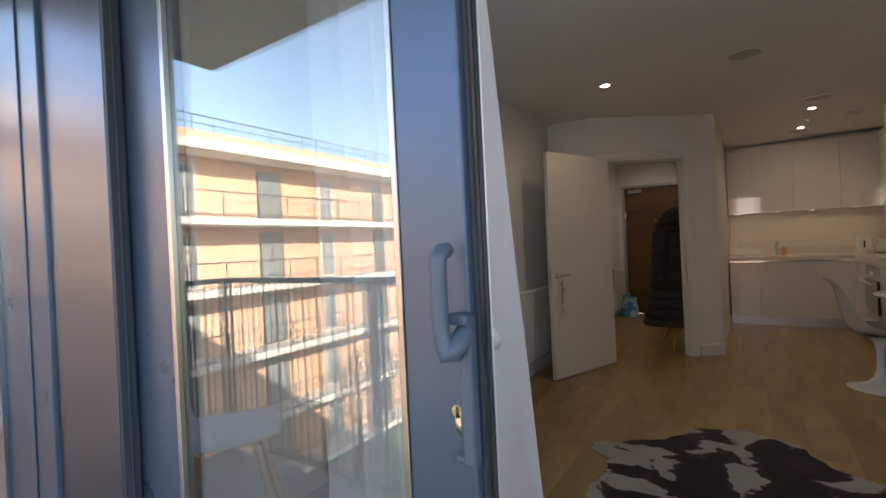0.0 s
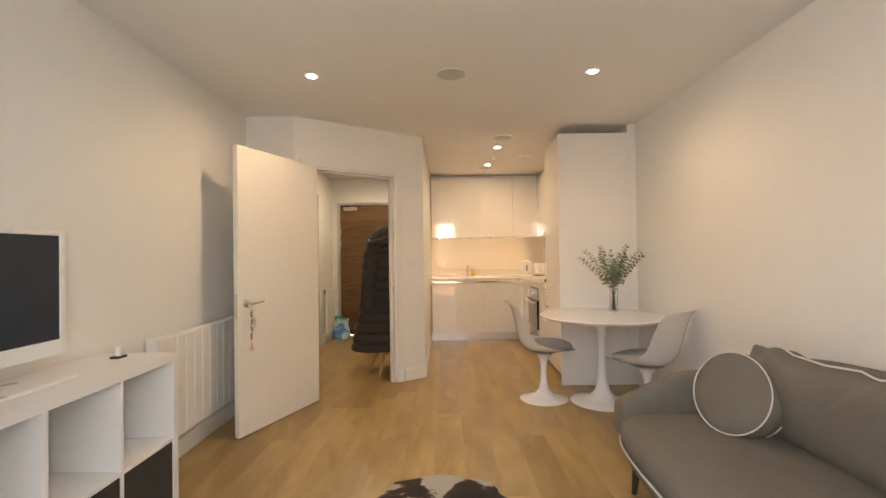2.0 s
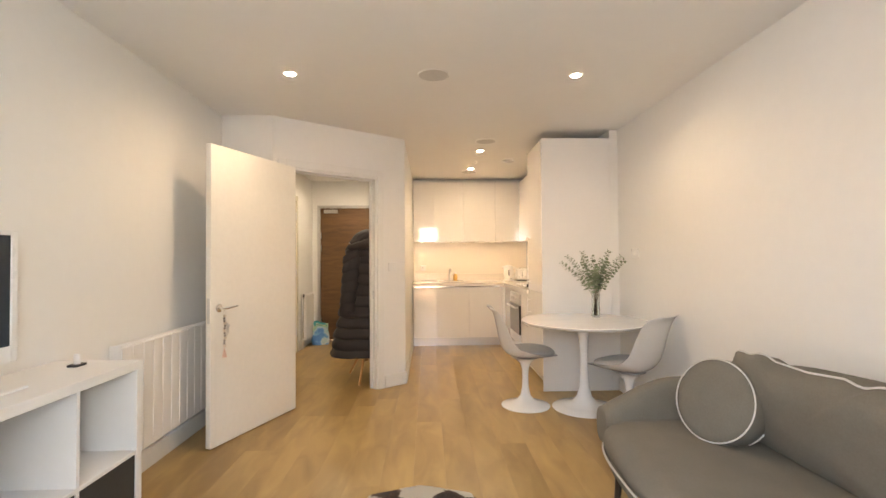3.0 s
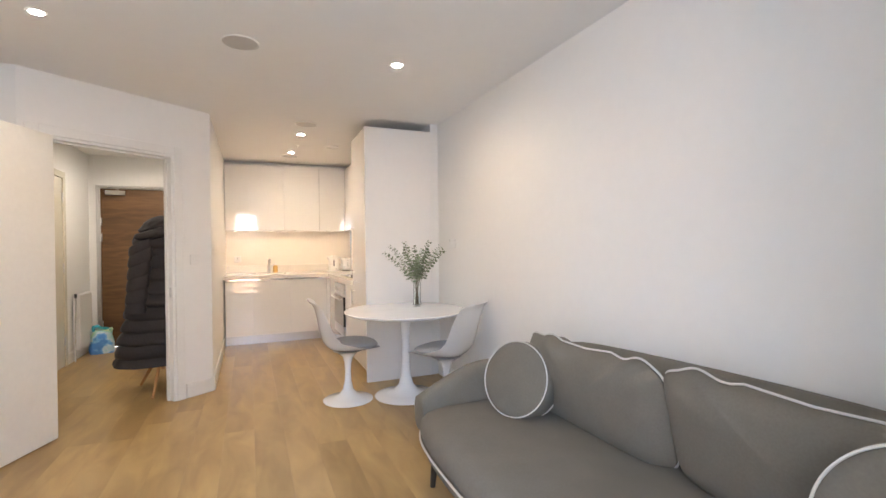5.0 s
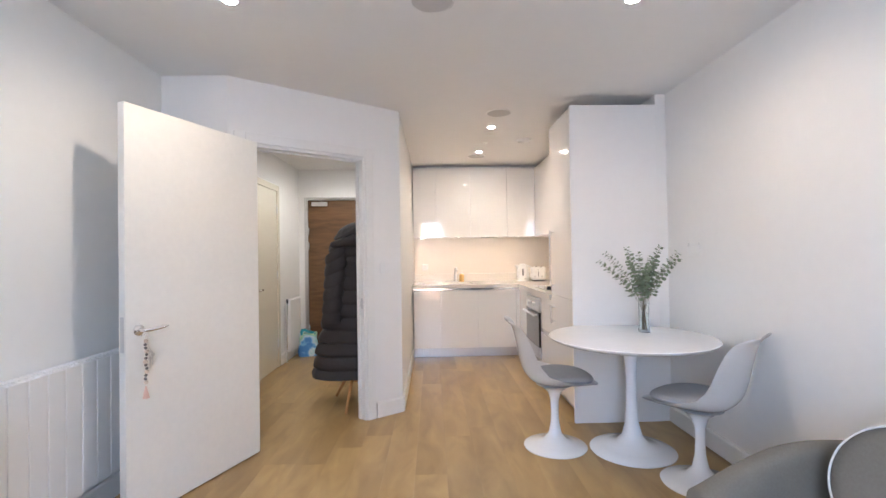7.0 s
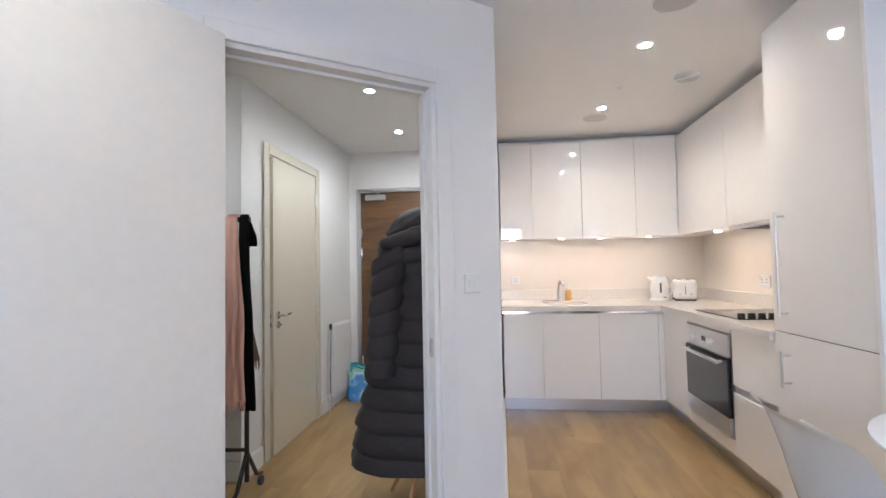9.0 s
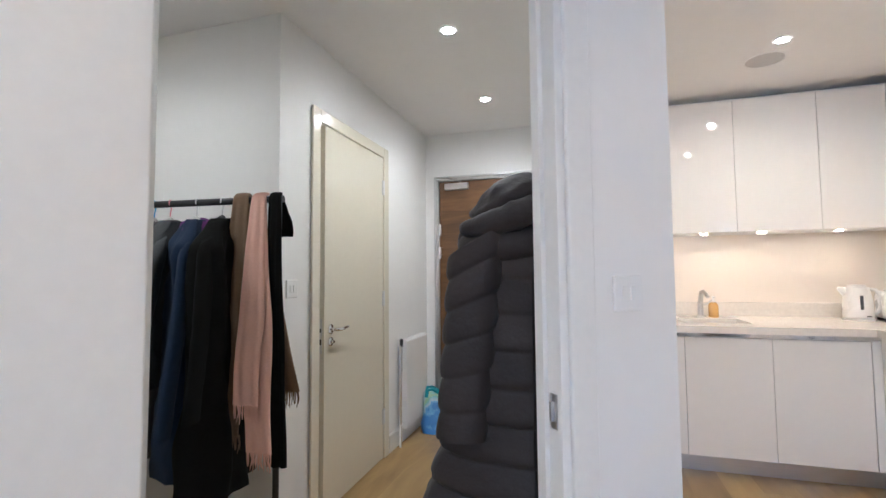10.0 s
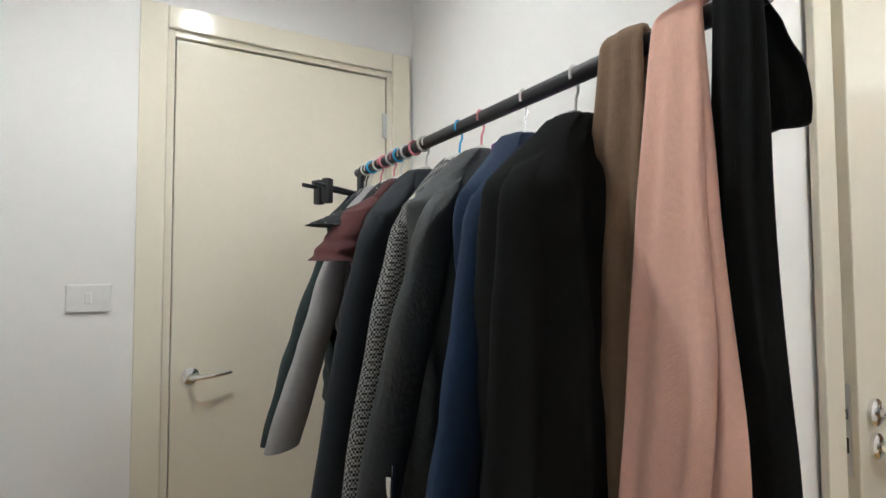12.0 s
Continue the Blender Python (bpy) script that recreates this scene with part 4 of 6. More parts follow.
for i in range(4):
    y0 = A + t + pitch * i + 0.003
    ins = part("door", boxes(((X1 - 0.022, y0, t + 0.003), (X1 - 0.006, y0 + pitch - q - 0.006, ZM - q / 2 - 0.003)), bev=0.002), GRAPHITE, shelf, "dark grey insert door")
    bm = bmesh.new()
    tube(bm, [(X1 - 0.006, y0 + 0.035, 0.215), (X1 + 0.006, y0 + 0.035, 0.215), (X1 + 0.014, y0 + 0.035, 0.215)], [0.004, 0.004, 0.008], 12)
    part("knob", bm, PLASTIC, ins, "small white knob", 40)

tv = thing("television", pose(-1.30, 2.30, ZT, 0, 0, 0), "white-framed flat television on the shelf unit", "television")
part("back_case", boxes(((-0.045, -0.36, 0.10), (-0.004, 0.385, 0.555)), bev=0.008), PLASTIC, tv)
part("bezel", boxes(((-0.004, -0.375, 0.088), (0.012, -0.355, 0.568)), ((-0.004, 0.366, 0.088), (0.012, 0.392, 0.568)), ((-0.004, -0.355, 0.088), (0.012, 0.366, 0.147)), ((-0.004, -0.355, 0.551), (0.012, 0.366, 0.568)), bev=0.003), PLASTIC, tv)
part("screen", boxes(((-0.002, -0.356, 0.146), (0.006, 0.367, 0.552))), SCREEN, tv)
part("neck", boxes(((-0.03, -0.05, 0.010), (-0.005, 0.07, 0.11)), bev=0.004), PLASTIC, tv)
part("foot", boxes(((-0.10, -0.20, 0.0), (0.095, 0.345, 0.012)), bev=0.004), PLASTIC, tv)
bx = thing("remote_box", pose(-1.29, 2.985, ZT), "small white gadget with a black base on the shelf unit", "gadget")
part("base", boxes(((-0.022, -0.03, 0.0), (0.022, 0.03, 0.010)), bev=0.003), BLACK, bx)
bm = bmesh.new()
lathe(bm, [(0.0, 0.010), (0.013, 0.010), (0.013, 0.045), (0.010, 0.052), (0.0, 0.053)], 18)
part("cap", bm, PLASTIC, bx, "", 40)


def radiator(m, length, z0, z1, name_label, ribs):
    """A panel radiator: flat front with pressed upright channels, a top grille, side covers, brackets, valve and pipe."""
    r = thing("radiator", m, name_label, "radiator")
    step = length / ribs
    part("panel", boxes(((0, 0.03, z0), (length, 0.085, z1 - 0.012)), bev=0.004), PANEL, r)
    for i in range(ribs):
        part("rib", boxes(((i * step + 0.0025, 0.022, z0 + 0.004), ((i + 1) * step - 0.0025, 0.0305, z1 - 0.014)), bev=0.003), PANEL, r)
    part("top_grille", boxes(*[((0.01 + i * 0.03, 0.035, z1 - 0.012), (0.028 + i * 0.03, 0.08, z1 - 0.004)) for i in range(int(length / 0.03))]), PANEL, r)
    for x in (-0.004, length):
        part("side_cover", boxes(((x, 0.028, z0), (x + 0.004, 0.086, z1)), bev=0.001), PANEL, r)
    for x in (length * 0.15, length * 0.85):
        part("bracket", boxes(((x, 0.085, z0 + 0.1), (x + 0.03, 0.10, z1 - 0.1))), PANEL, r)
    bm = bmesh.new()
    tube(bm, [(-0.045, 0.058, 0.0), (-0.045, 0.058, z0 + 0.03), (-0.006, 0.058, z0 + 0.03)], 0.0075, 10)
    part("pipe", bm, PLASTIC, r, "", 40)
    return r


radiator(pose(-1.38, 3.45, 0, 0, 0, 90) @ pose(0, 0, 0), 1.15, 0.175, 0.80, "white panel radiator with upright channels on the wall", 12)

# keys hanging from the lock of the open door
M_KEY = door_1.matrix_world @ pose(W1 - 0.065, 0.044, 0)
keys = thing("key_bunch", M_KEY, "bunch of keys with beads and tassel hanging in the door", "keys")
bm = bmesh.new()
tube(bm, [(0, 0.022 + 0.0 * k, 0.915 - 0.012 * math.cos(k) * 1.0) for k in range(2)], 0.003, 6)
tube(bm, [(0.012 * math.cos(a), 0.052, 0.90 + 0.016 * math.sin(a)) for a in [i * math.pi / 8 for i in range(16)]], 0.0015, 6, close=True)
part("ring", bm, CHROME, keys, "", 60)
BEAD = mat("pale_bead", (0.62, 0.53, 0.44), 0.4, 0, 0.2, 40)
DARKBEAD = mat("dark_bead", (0.10, 0.09, 0.085), 0.35, 0, 0.2, 40)
for k in range(13):
    bm = bmesh.new()
    z = 0.880 - 0.0165 * k
    bmesh.ops.create_icosphere(bm, subdivisions=2, radius=0.0075 if k % 3 else 0.010, matrix=Matrix.Translation((0.004 * math.sin(k * 1.3) + 0.004, 0.056, z)))
    part("bead", bm, BEAD if k % 3 == 0 else DARKBEAD, keys, "", 60)
bm = bmesh.new()
for k in range(26):
    a = k * 2.4
    rr = 0.004 + 0.010 * ((k * 7) % 10) / 10
    tube(bm, [(0.006, 0.056, 0.665), (0.006 + 0.6 * rr * math.cos(a), 0.056 + 0.6 * rr * math.sin(a), 0.64), (0.006 + 1.3 * rr * math.cos(a), 0.056 + 1.3 * rr * math.sin(a), 0.605)], 0.002, 4)
part("tassel", bm, mat("pale_pink_tassel", (0.66, 0.45, 0.36), 0.8, 0, 0.1, 40), keys, "pale pink tassel", 60)
for k, (dx, zz) in enumerate(((-0.02, 0.80), (-0.014, 0.775), (-0.026, 0.79))):
    bm = bmesh.new()
    box(bm, (dx - 0.003, 0.054 + 0.003 * k, zz - 0.03), (dx + 0.003, 0.0555 + 0.003 * k, zz + 0.012), 0.0005)
    tube(bm, [(dx, 0.0535 + 0.003 * k, zz + 0.02), (dx, 0.056 + 0.003 * k, zz + 0.02)], 0.011, 14)
    tube(bm, [(dx, 0.055, zz + 0.03), (0, 0.053, 0.886)], 0.0009, 5)
    part("key", bm, STEEL, keys, "", 40)

# cowhide rug
HIDE = bpy.data.materials.new("cow_hide")
HIDE.use_nodes = True
n, ln = HIDE.node_tree.nodes, HIDE.node_tree.links
b = n["Principled BSDF"]
b.inputs["Roughness"].default_value, b.inputs["Sheen Weight"].default_value = 0.7, 0.2
tc, mp = n.new("ShaderNodeTexCoord"), n.new("ShaderNodeMapping")
mp.inputs["Scale"].default_value, mp.inputs["Location"].default_value = (1.0, 1.2, 1.0), (3.1, 7.7, 0)
ln.new(tc.outputs["Object"], mp.inputs["Vector"])
patch, grain = n.new("ShaderNodeTexNoise"), n.new("ShaderNodeTexNoise")
patch.inputs["Scale"].default_value, patch.inputs["Detail"].default_value, patch.inputs["Distortion"].default_value = 4.2, 6.0, 0.4
grain.inputs["Scale"].default_value, grain.inputs["Detail"].default_value = 220, 2
ln.new(mp.outputs[0], patch.inputs["Vector"]), ln.new(tc.outputs["Object"], grain.inputs["Vector"])
cr = n.new("ShaderNodeValToRGB")
e = cr.color_ramp.elements
e[0].position, e[0].color, e[1].position, e[1].color = 0.36, (0.020, 0.011, 0.009, 1), 0.525, (0.74, 0.70, 0.63, 1)
for pos, col in ((0.46, (0.055, 0.024, 0.015, 1)), (0.505, (0.11, 0.048, 0.026, 1))):
    w = e.new(pos)
    w.color = col
flat, far, away, sep, ab, stripe, total = n.new("ShaderNodeVectorMath"), n.new("ShaderNodeVectorMath"), n.new("ShaderNodeMath"), n.new("ShaderNodeSeparateXYZ"), n.new("ShaderNodeMath"), n.new("ShaderNodeMapRange"), n.new("ShaderNodeMath")
flat.operation, far.operation, away.operation, ab.operation, total.operation = 'MULTIPLY', 'LENGTH', 'MULTIPLY_ADD', 'ABSOLUTE', 'ADD'
flat.inputs[1].default_value = (1.15, 0.25, 0.0)
ln.new(tc.outputs["Object"], flat.inputs[0]), ln.new(flat.outputs["Vector"], far.inputs[0])
away.inputs[1].default_value = 0.36
ln.new(far.outputs["Value"], away.inputs[0]), ln.new(patch.outputs["Fac"], away.inputs[2])
ln.new(tc.outputs["Object"], sep.inputs[0]), ln.new(sep.outputs["X"], ab.inputs[0])
stripe.inputs["From Min"].default_value, stripe.inputs["From Max"].default_value, stripe.inputs["To Min"].default_value, stripe.inputs["To Max"].default_value = 0.0, 0.12, 0.10, -0.19
ln.new(ab.outputs[0], stripe.inputs["Value"])
ln.new(away.outputs[0], total.inputs[0]), ln.new(stripe.outputs[0], total.inputs[1])
ln.new(total.outputs[0], cr.inputs[0])
ln.new(cr.outputs[0], b.inputs["Base Color"])
bp = n.new("ShaderNodeBump")
bp.inputs["Strength"].default_value, bp.inputs["Distance"].default_value = 0.5, 0.004
ln.new(grain.outputs["Fac"], bp.inputs["Height"])
ln.new(bp.outputs[0], b.inputs["Normal"])


def hide_half(v):
    """Half the hide's width from its rump (0) to its neck (1): a blunt rump, two leg flaps each side, a narrow neck."""
    knots = [(0.0, 0.10), (0.045, 0.27), (0.10, 0.30), (0.18, 0.385), (0.26, 0.58), (0.325, 0.76), (0.37, 0.74), (0.43, 0.62), (0.56, 0.61), (0.70, 0.63), (0.80, 0.76), (0.85, 0.72), (0.90, 0.40), (0.97, 0.24), (1.0, 0.06)]
    for (a, wa), (b, wb) in zip(knots, knots[1:]):
        if v <= b:
            q = (v - a) / (b - a)
            return wa + (wb - wa) * q * q * (3 - 2 * q)
    return 0.06


rug = thing("rug", (0.185, 2.60, 0.0), "brown, black and white cowhide rug on the boards", "rug")
bm = bmesh.new()
n_a, n_r = 110, 28
rows = []
for i in range(n_a + 1):
    v = 0.004 + 0.992 * i / n_a
    row = []
    for j in range(-n_r // 2, n_r // 2 + 1):
        u = 2 * j / n_r
        ragged = 1 + (0.05 * noise2(9 * v, 2 * u, 3) + 0.025 * noise2(30 * v, 5 * u, 5)) * abs(u)
        x, y = u * hide_half(v) * ragged, 0.90 - 1.72 * v - 0.03 * abs(u) + 0.012 * noise2(8 * u, 3, v)
        row.append(bm.verts.new((x, y, 0.005 + 0.003 * (1 + noise2(3 * x, 3 * y, 8)))))
    rows.append(row)
for a, b2 in zip(rows, rows[1:]):
    for j in range(n_r):
        bm.faces.new((a[j], b2[j], b2[j + 1], a[j + 1]))
bmesh.ops.solidify(bm, geom=bm.faces[:], thickness=0.004)
part("hide", bm, HIDE, rug, "", 60)


# ---- kitchen ----
BF, RF = 7.455, 1.325         # fronts of the back run and of the right run
WT = 0.905                   # worktop height
Z0, Z1 = 0.13, 0.862


def cabinet(name, label, body_a, body_b, fronts, axis, handles=()):
    """A carcass and its lacquered fronts; axis 'y': fronts look along -y, 'x': along -x."""
    c = thing(name, (0, 0, 0), label, "cabinet", "kitchen units")
    part("body", boxes((body_a, body_b), bev=0.001), PANEL, c)
    for a, b in fronts:
        part("door", boxes((a, b), bev=0.001, seg=1), GLOSS, c, "glossy white door")
    return c


D = 0.019
for x0, x1 in ((0.022, 0.3505), (0.3515, 0.8125), (0.8135, 1.2825)):
    cabinet("base_cabinet", "glossy white handleless base cabinet", (x0, BF + D + 0.002, Z0), (x1, KIT_Y - 0.01, Z1 - 0.02), [((x0 + 0.001, BF, Z0), (x1 - 0.001, BF + D, Z1 - 0.028))], 'y')
part("filler_panel", boxes(((1.285, BF, Z0), (RF + D, BF + D, Z1 - 0.02)), bev=0.001), GLOSS, tagged(thing("corner_filler", (0, 0, 0), "glossy white corner filler panel between the units", "panel"), kind=""))
# right run: corner front, oven housing, drawers
cabinet("base_cabinet", "glossy white corner base cabinet beside the oven", (RF + D + 0.002, 6.972, Z0), (KIT_X - 0.01, KIT_Y - 0.01, Z1 - 0.02), [((RF, 6.972, Z0), (RF + D, BF - 0.004, Z1 - 0.004))], 'x')
oven_box = cabinet("oven_housing", "glossy white housing round the built-in oven", (RF + D + 0.03, 6.342, Z0), (KIT_X - 0.01, 6.968, Z1 - 0.02), [((RF, 6.342, Z0), (RF + D, 6.968, 0.218)), ((RF, 6.342, 0.826), (RF + D, 6.968, Z1 - 0.004))], 'x')
dr = thing("drawer_unit", (0, 0, 0), "glossy white drawer unit with a recessed steel grip", "cabinet", "kitchen units")
part("body", boxes(((RF + D + 0.03, 5.896, Z0), (KIT_X - 0.01, 6.338, Z1 - 0.02)), bev=0.001), PANEL, dr)
part("drawer", boxes(((RF, 5.896, 0.535), (RF + D, 6.338, Z1 - 0.004)), bev=0.0025), GLOSS, dr)
part("drawer", boxes(((RF, 5.896, Z0), (RF + D, 6.338, 0.495)), bev=0.0025), GLOSS, dr)
part("grip", boxes(((RF + 0.012, 5.896, 0.494), (RF + 0.03, 6.338, 0.536))), STEEL, dr)
# plinths
for nm, a, b in (("plinth", (0.016, 7.575, 0.0), (1.405, 7.59, Z0 - 0.004)), ("plinth", (1.405, 5.90, 0.0), (1.42, 7.575, Z0 - 0.004)), ("plinth", (1.40, 5.236, 0.0), (1.42, 5.896, 0.10))):
    solid(nm, boxes((a, b), bev=0.001), STEEL, "brushed steel plinth under the kitchen units", "plinth")
# steel grip strip under the worktop's edge
solid("trim", boxes(((0.012, BF - 0.004, Z1 - 0.022), (RF - 0.004, BF + 0.016, Z1 - 0.001)), ((RF + 0.006, 5.898, Z1 + 0.0), (RF + 0.014, BF + 0.006, Z1 + 0.006))), CHROME, "bright steel grip strip below the worktop", "trim")
# worktop with the sink cut out
SXA, SXB, SYA, SYB = 0.385, 0.775, 7.64, 7.97
bm = bmesh.new()
for a, b in (((0.008, BF - 0.025, Z1), (SXA, KIT_Y - 0.004, WT)), ((SXB, BF - 0.025, Z1), (1.30, KIT_Y - 0.004, WT)), ((SXA, BF - 0.025, Z1), (SXB, SYA, WT)), ((SXA, SYB, Z1), (SXB, KIT_Y - 0.004, WT)), ((1.30, 5.897, Z1), (KIT_X - 0.004, KIT_Y - 0.004, WT))):
    box(bm, a, b)
bmesh.ops.remove_doubles(bm, verts=bm.verts, dist=0.0005)
top = thing("worktop", (0, 0, 0), "pale speckled stone L-shaped worktop with upstand", "worktop")
part("slab", bm, WORKTOP, top)
part("upstand", boxes(((0.008, KIT_Y - 0.024, WT), (KIT_X - 0.024, KIT_Y - 0.004, WT + 0.10)), ((KIT_X - 0.024, 5.897, WT), (KIT_X - 0.004, KIT_Y - 0.004, WT + 0.10)), bev=0.001), WORKTOP, top)
sink = thing("sink", (0, 0, 0), "undermounted steel sink in the worktop", "sink")
bm = bmesh.new()
for a, b in (((SXA - 0.006, SYA - 0.006, 0.70), (SXA, SYB + 0.006, Z1 - 0.002)), ((SXB, SYA - 0.006, 0.70), (SXB + 0.006, SYB + 0.006, Z1 - 0.002)), ((SXA, SYA - 0.006, 0.70), (SXB, SYA, Z1 - 0.002)), ((SXA, SYB, 0.70), (SXB, SYB + 0.006, Z1 - 0.002)), ((SXA - 0.006, SYA - 0.006, 0.694), (SXB + 0.006, SYB + 0.006, 0.70))):
    box(bm, a, b)
part("bowl", bm, STEEL, sink)
bm = bmesh.new()
lathe(bm, [(0.0, 0.7005), (0.035, 0.7005), (0.038, 0.703), (0.0, 0.702)], 24, ((SXA + SXB) / 2, (SYA + SYB) / 2, 0))
part("drain", bm, CHROME, sink, "", 40)
tap = thing("tap", (0.565, 8.03, WT), "brushed steel mixer tap behind the sink", "tap")
bm = bmesh.new()
lathe(bm, [(0.0, 0.0), (0.026, 0.0), (0.026, 0.008), (0.019, 0.014), (0.018, 0.11), (0.0, 0.112)], 24)
part("body", bm, STEEL, tap, "", 40)
bm = bmesh.new()
tube(bm, [(0, 0, 0.10), (0.004, -0.01, 0.15), (0.008, -0.02, 0.18), (0.012, -0.05, 0.188), (0.015, -0.11, 0.17), (0.016, -0.15, 0.155)], [0.017, 0.016, 0.015, 0.013, 0.012, 0.012], 14)
part("spout", bm, STEEL, tap, "", 50)
bm = bmesh.new()
tube(bm, [(0.018, 0, 0.09), (0.045, 0, 0.10), (0.075, -0.005, 0.125)], [0.007, 0.006, 0.005], 10)
part("lever", bm, STEEL, tap, "", 50)
soap = thing("soap_bottle", (0.655, 8.06, WT), "amber soap bottle with a pump beside the tap", "bottle")
bm = bmesh.new()
lathe(bm, [(0.0, 0.0), (0.030, 0.0), (0.032, 0.005), (0.032, 0.085), (0.026, 0.10), (0.013, 0.108), (0.0, 0.108)], 24)
part("bottle", bm, mat("amber_soap", (0.72, 0.44, 0.15), 0.2, 0, 0.05, 10, coat=0.3), soap, "", 40)
bm = bmesh.new()
lathe(bm, [(0.0, 0.108), (0.014, 0.108), (0.014, 0.122), (0.006, 0.124), (0.006, 0.145), (0.0, 0.145)], 16)
box(bm, (-0.008, -0.04, 0.142), (0.008, 0.01, 0.150), 0.002)
part("pump", bm, PLASTIC, soap, "white pump", 40)

kettle = thing("kettle", pose(1.475, 7.99, WT, 0, 0, -8), "white plastic electric kettle on the worktop", "kettle")
bm = bmesh.new()
lathe(bm, [(0.0, 0.0), (0.083, 0.0), (0.085, 0.014), (0.0, 0.016)], 32)
part("power_base", bm, PLASTIC, kettle, "", 40)
bm = bmesh.new()
lathe(bm, [(0.0, 0.018), (0.078, 0.018), (0.082, 0.03), (0.078, 0.12), (0.066, 0.20), (0.060, 0.218), (0.0, 0.224)], 36)
tube(bm, [(-0.055, 0, 0.18), (-0.085, 0, 0.205), (-0.098, 0, 0.212)], [0.030, 0.018, 0.008], 12)
part("jug", bm, PLASTIC, kettle, "", 50)
bm = bmesh.new()
tube(bm, [(0.055, 0, 0.205), (0.095, 0, 0.20), (0.118, 0, 0.165), (0.117, 0, 0.09), (0.095, 0, 0.05), (0.075, 0, 0.045)], [0.010, 0.012, 0.012, 0.012, 0.011, 0.009], 12)
part("handle", bm, PLASTIC, kettle, "", 50)
bm = bmesh.new()
lathe(bm, [(0.0, 0.223), (0.05, 0.222), (0.045, 0.232), (0.0, 0.236)], 24)
part("lid", bm, PLASTIC, kettle, "", 40)
part("water_gauge", boxes(((-0.008, -0.084, 0.075), (0.008, -0.074, 0.165)), bev=0.002), BLACK, kettle, "dark water gauge")
part("foot_mark", boxes(((0.02, -0.083, 0.03), (0.045, -0.078, 0.036))), BLACK, kettle)

toaster = thing("toaster", pose(1.69, 7.985, WT, 0, 0, -14), "white two-slice toaster in the kitchen corner", "toaster")
part("body", boxes(((-0.095, -0.13, 0.012), (0.095, 0.13, 0.19)), bev=0.032, seg=4), PLASTIC, toaster, "", 40)
part("slot", boxes(((-0.05, -0.10, 0.184), (-0.022, 0.10, 0.1915)), ((0.022, -0.10, 0.184), (0.05, 0.10, 0.1915)), bev=0.001), BLACK, toaster)
part("lever_slot", boxes(((-0.003, -0.132, 0.06), (0.003, -0.128, 0.155))), BLACK, toaster)
part("lever", boxes(((-0.018, -0.148, 0.128), (0.018, -0.130, 0.144)), bev=0.004), PLASTIC, toaster)
for dx in (-0.045, 0.045):
    bm = bmesh.new()
    tube(bm, [(dx, -0.129, 0.062), (dx, -0.142, 0.062)], [0.014, 0.012], 18)
    part("dial", bm, STEEL, toaster, "", 40)
for y in (-0.12, 0.09):
    part("foot", boxes(((-0.085, y, 0.0), (0.085, y + 0.03, 0.014))), BLACK, toaster)

hob = thing("hob", (0, 0, 0), "black glass hob with raised control knobs", "hob")
part("glass_plate", boxes(((1.385, 6.36, WT + 0.001), (1.895, 6.98, WT + 0.007)), bev=0.002), BLACKGLASS, hob)
for x, y, r in ((1.51, 6.84, 0.075), (1.76, 6.84, 0.095), (1.76, 6.56, 0.075)):
    bm = bmesh.new()
    lathe(bm, [(r - 0.004, 0), (r - 0.004, 0.0006), (r, 0.0006), (r, 0)], 40, (x, y, WT + 0.0071))
    part("cooking_zone", bm, mat("grey_ring", (0.16, 0.16, 0.16), 0.3), hob, "grey printed ring")
for i in range(4):
    bm = bmesh.new()
    lathe(bm, [(0.0, 0.0), (0.021, 0.0), (0.020, 0.022), (0.017, 0.026), (0.0, 0.026)], 24, (1.435 + 0.058 * i, 6.44, WT + 0.007))
    part("knob", bm, BLACK, hob, "black control knob", 40)

oven = thing("oven", (0, 0, 0), "built-in steel oven with dark glass door", "oven")
OX = RF - 0.004
part("case", boxes(((RF + 0.004, 6.352, 0.224), (RF + 0.028, 6.958, 0.82))), STEEL, oven)
part("control_panel", boxes(((OX - 0.012, 6.352, 0.69), (RF + 0.004, 6.958, 0.82)), bev=0.003), STEEL, oven)
part("door_frame", boxes(((OX - 0.014, 6.352, 0.224), (RF + 0.004, 6.958, 0.335)), bev=0.002), STEEL, oven)
part("door_glass", boxes(((OX - 0.016, 6.356, 0.336), (RF + 0.004, 6.954, 0.682)), bev=0.002), BLACKGLASS, oven, "dark glass oven door")
bm = bmesh.new()
tube(bm, [(OX - 0.055, 6.39, 0.655), (OX - 0.055, 6.92, 0.655)], 0.011, 14)
for yy in (6.42, 6.89):
    tube(bm, [(OX - 0.055, yy, 0.655), (OX - 0.014, yy, 0.655)], 0.008, 10)
part("handle", bm, STEEL, oven, "", 50)
for yy in (6.56, 6.78):
    bm = bmesh.new()
    tube(bm, [(OX - 0.012, yy, 0.752), (OX - 0.034, yy, 0.752)], [0.022, 0.019], 20)
    part("dial", bm, PLASTIC, oven, "white dial", 40)
part("clock", boxes(((OX - 0.0135, 6.645, 0.738), (OX - 0.0115, 6.70, 0.768))), BLACKGLASS, oven)

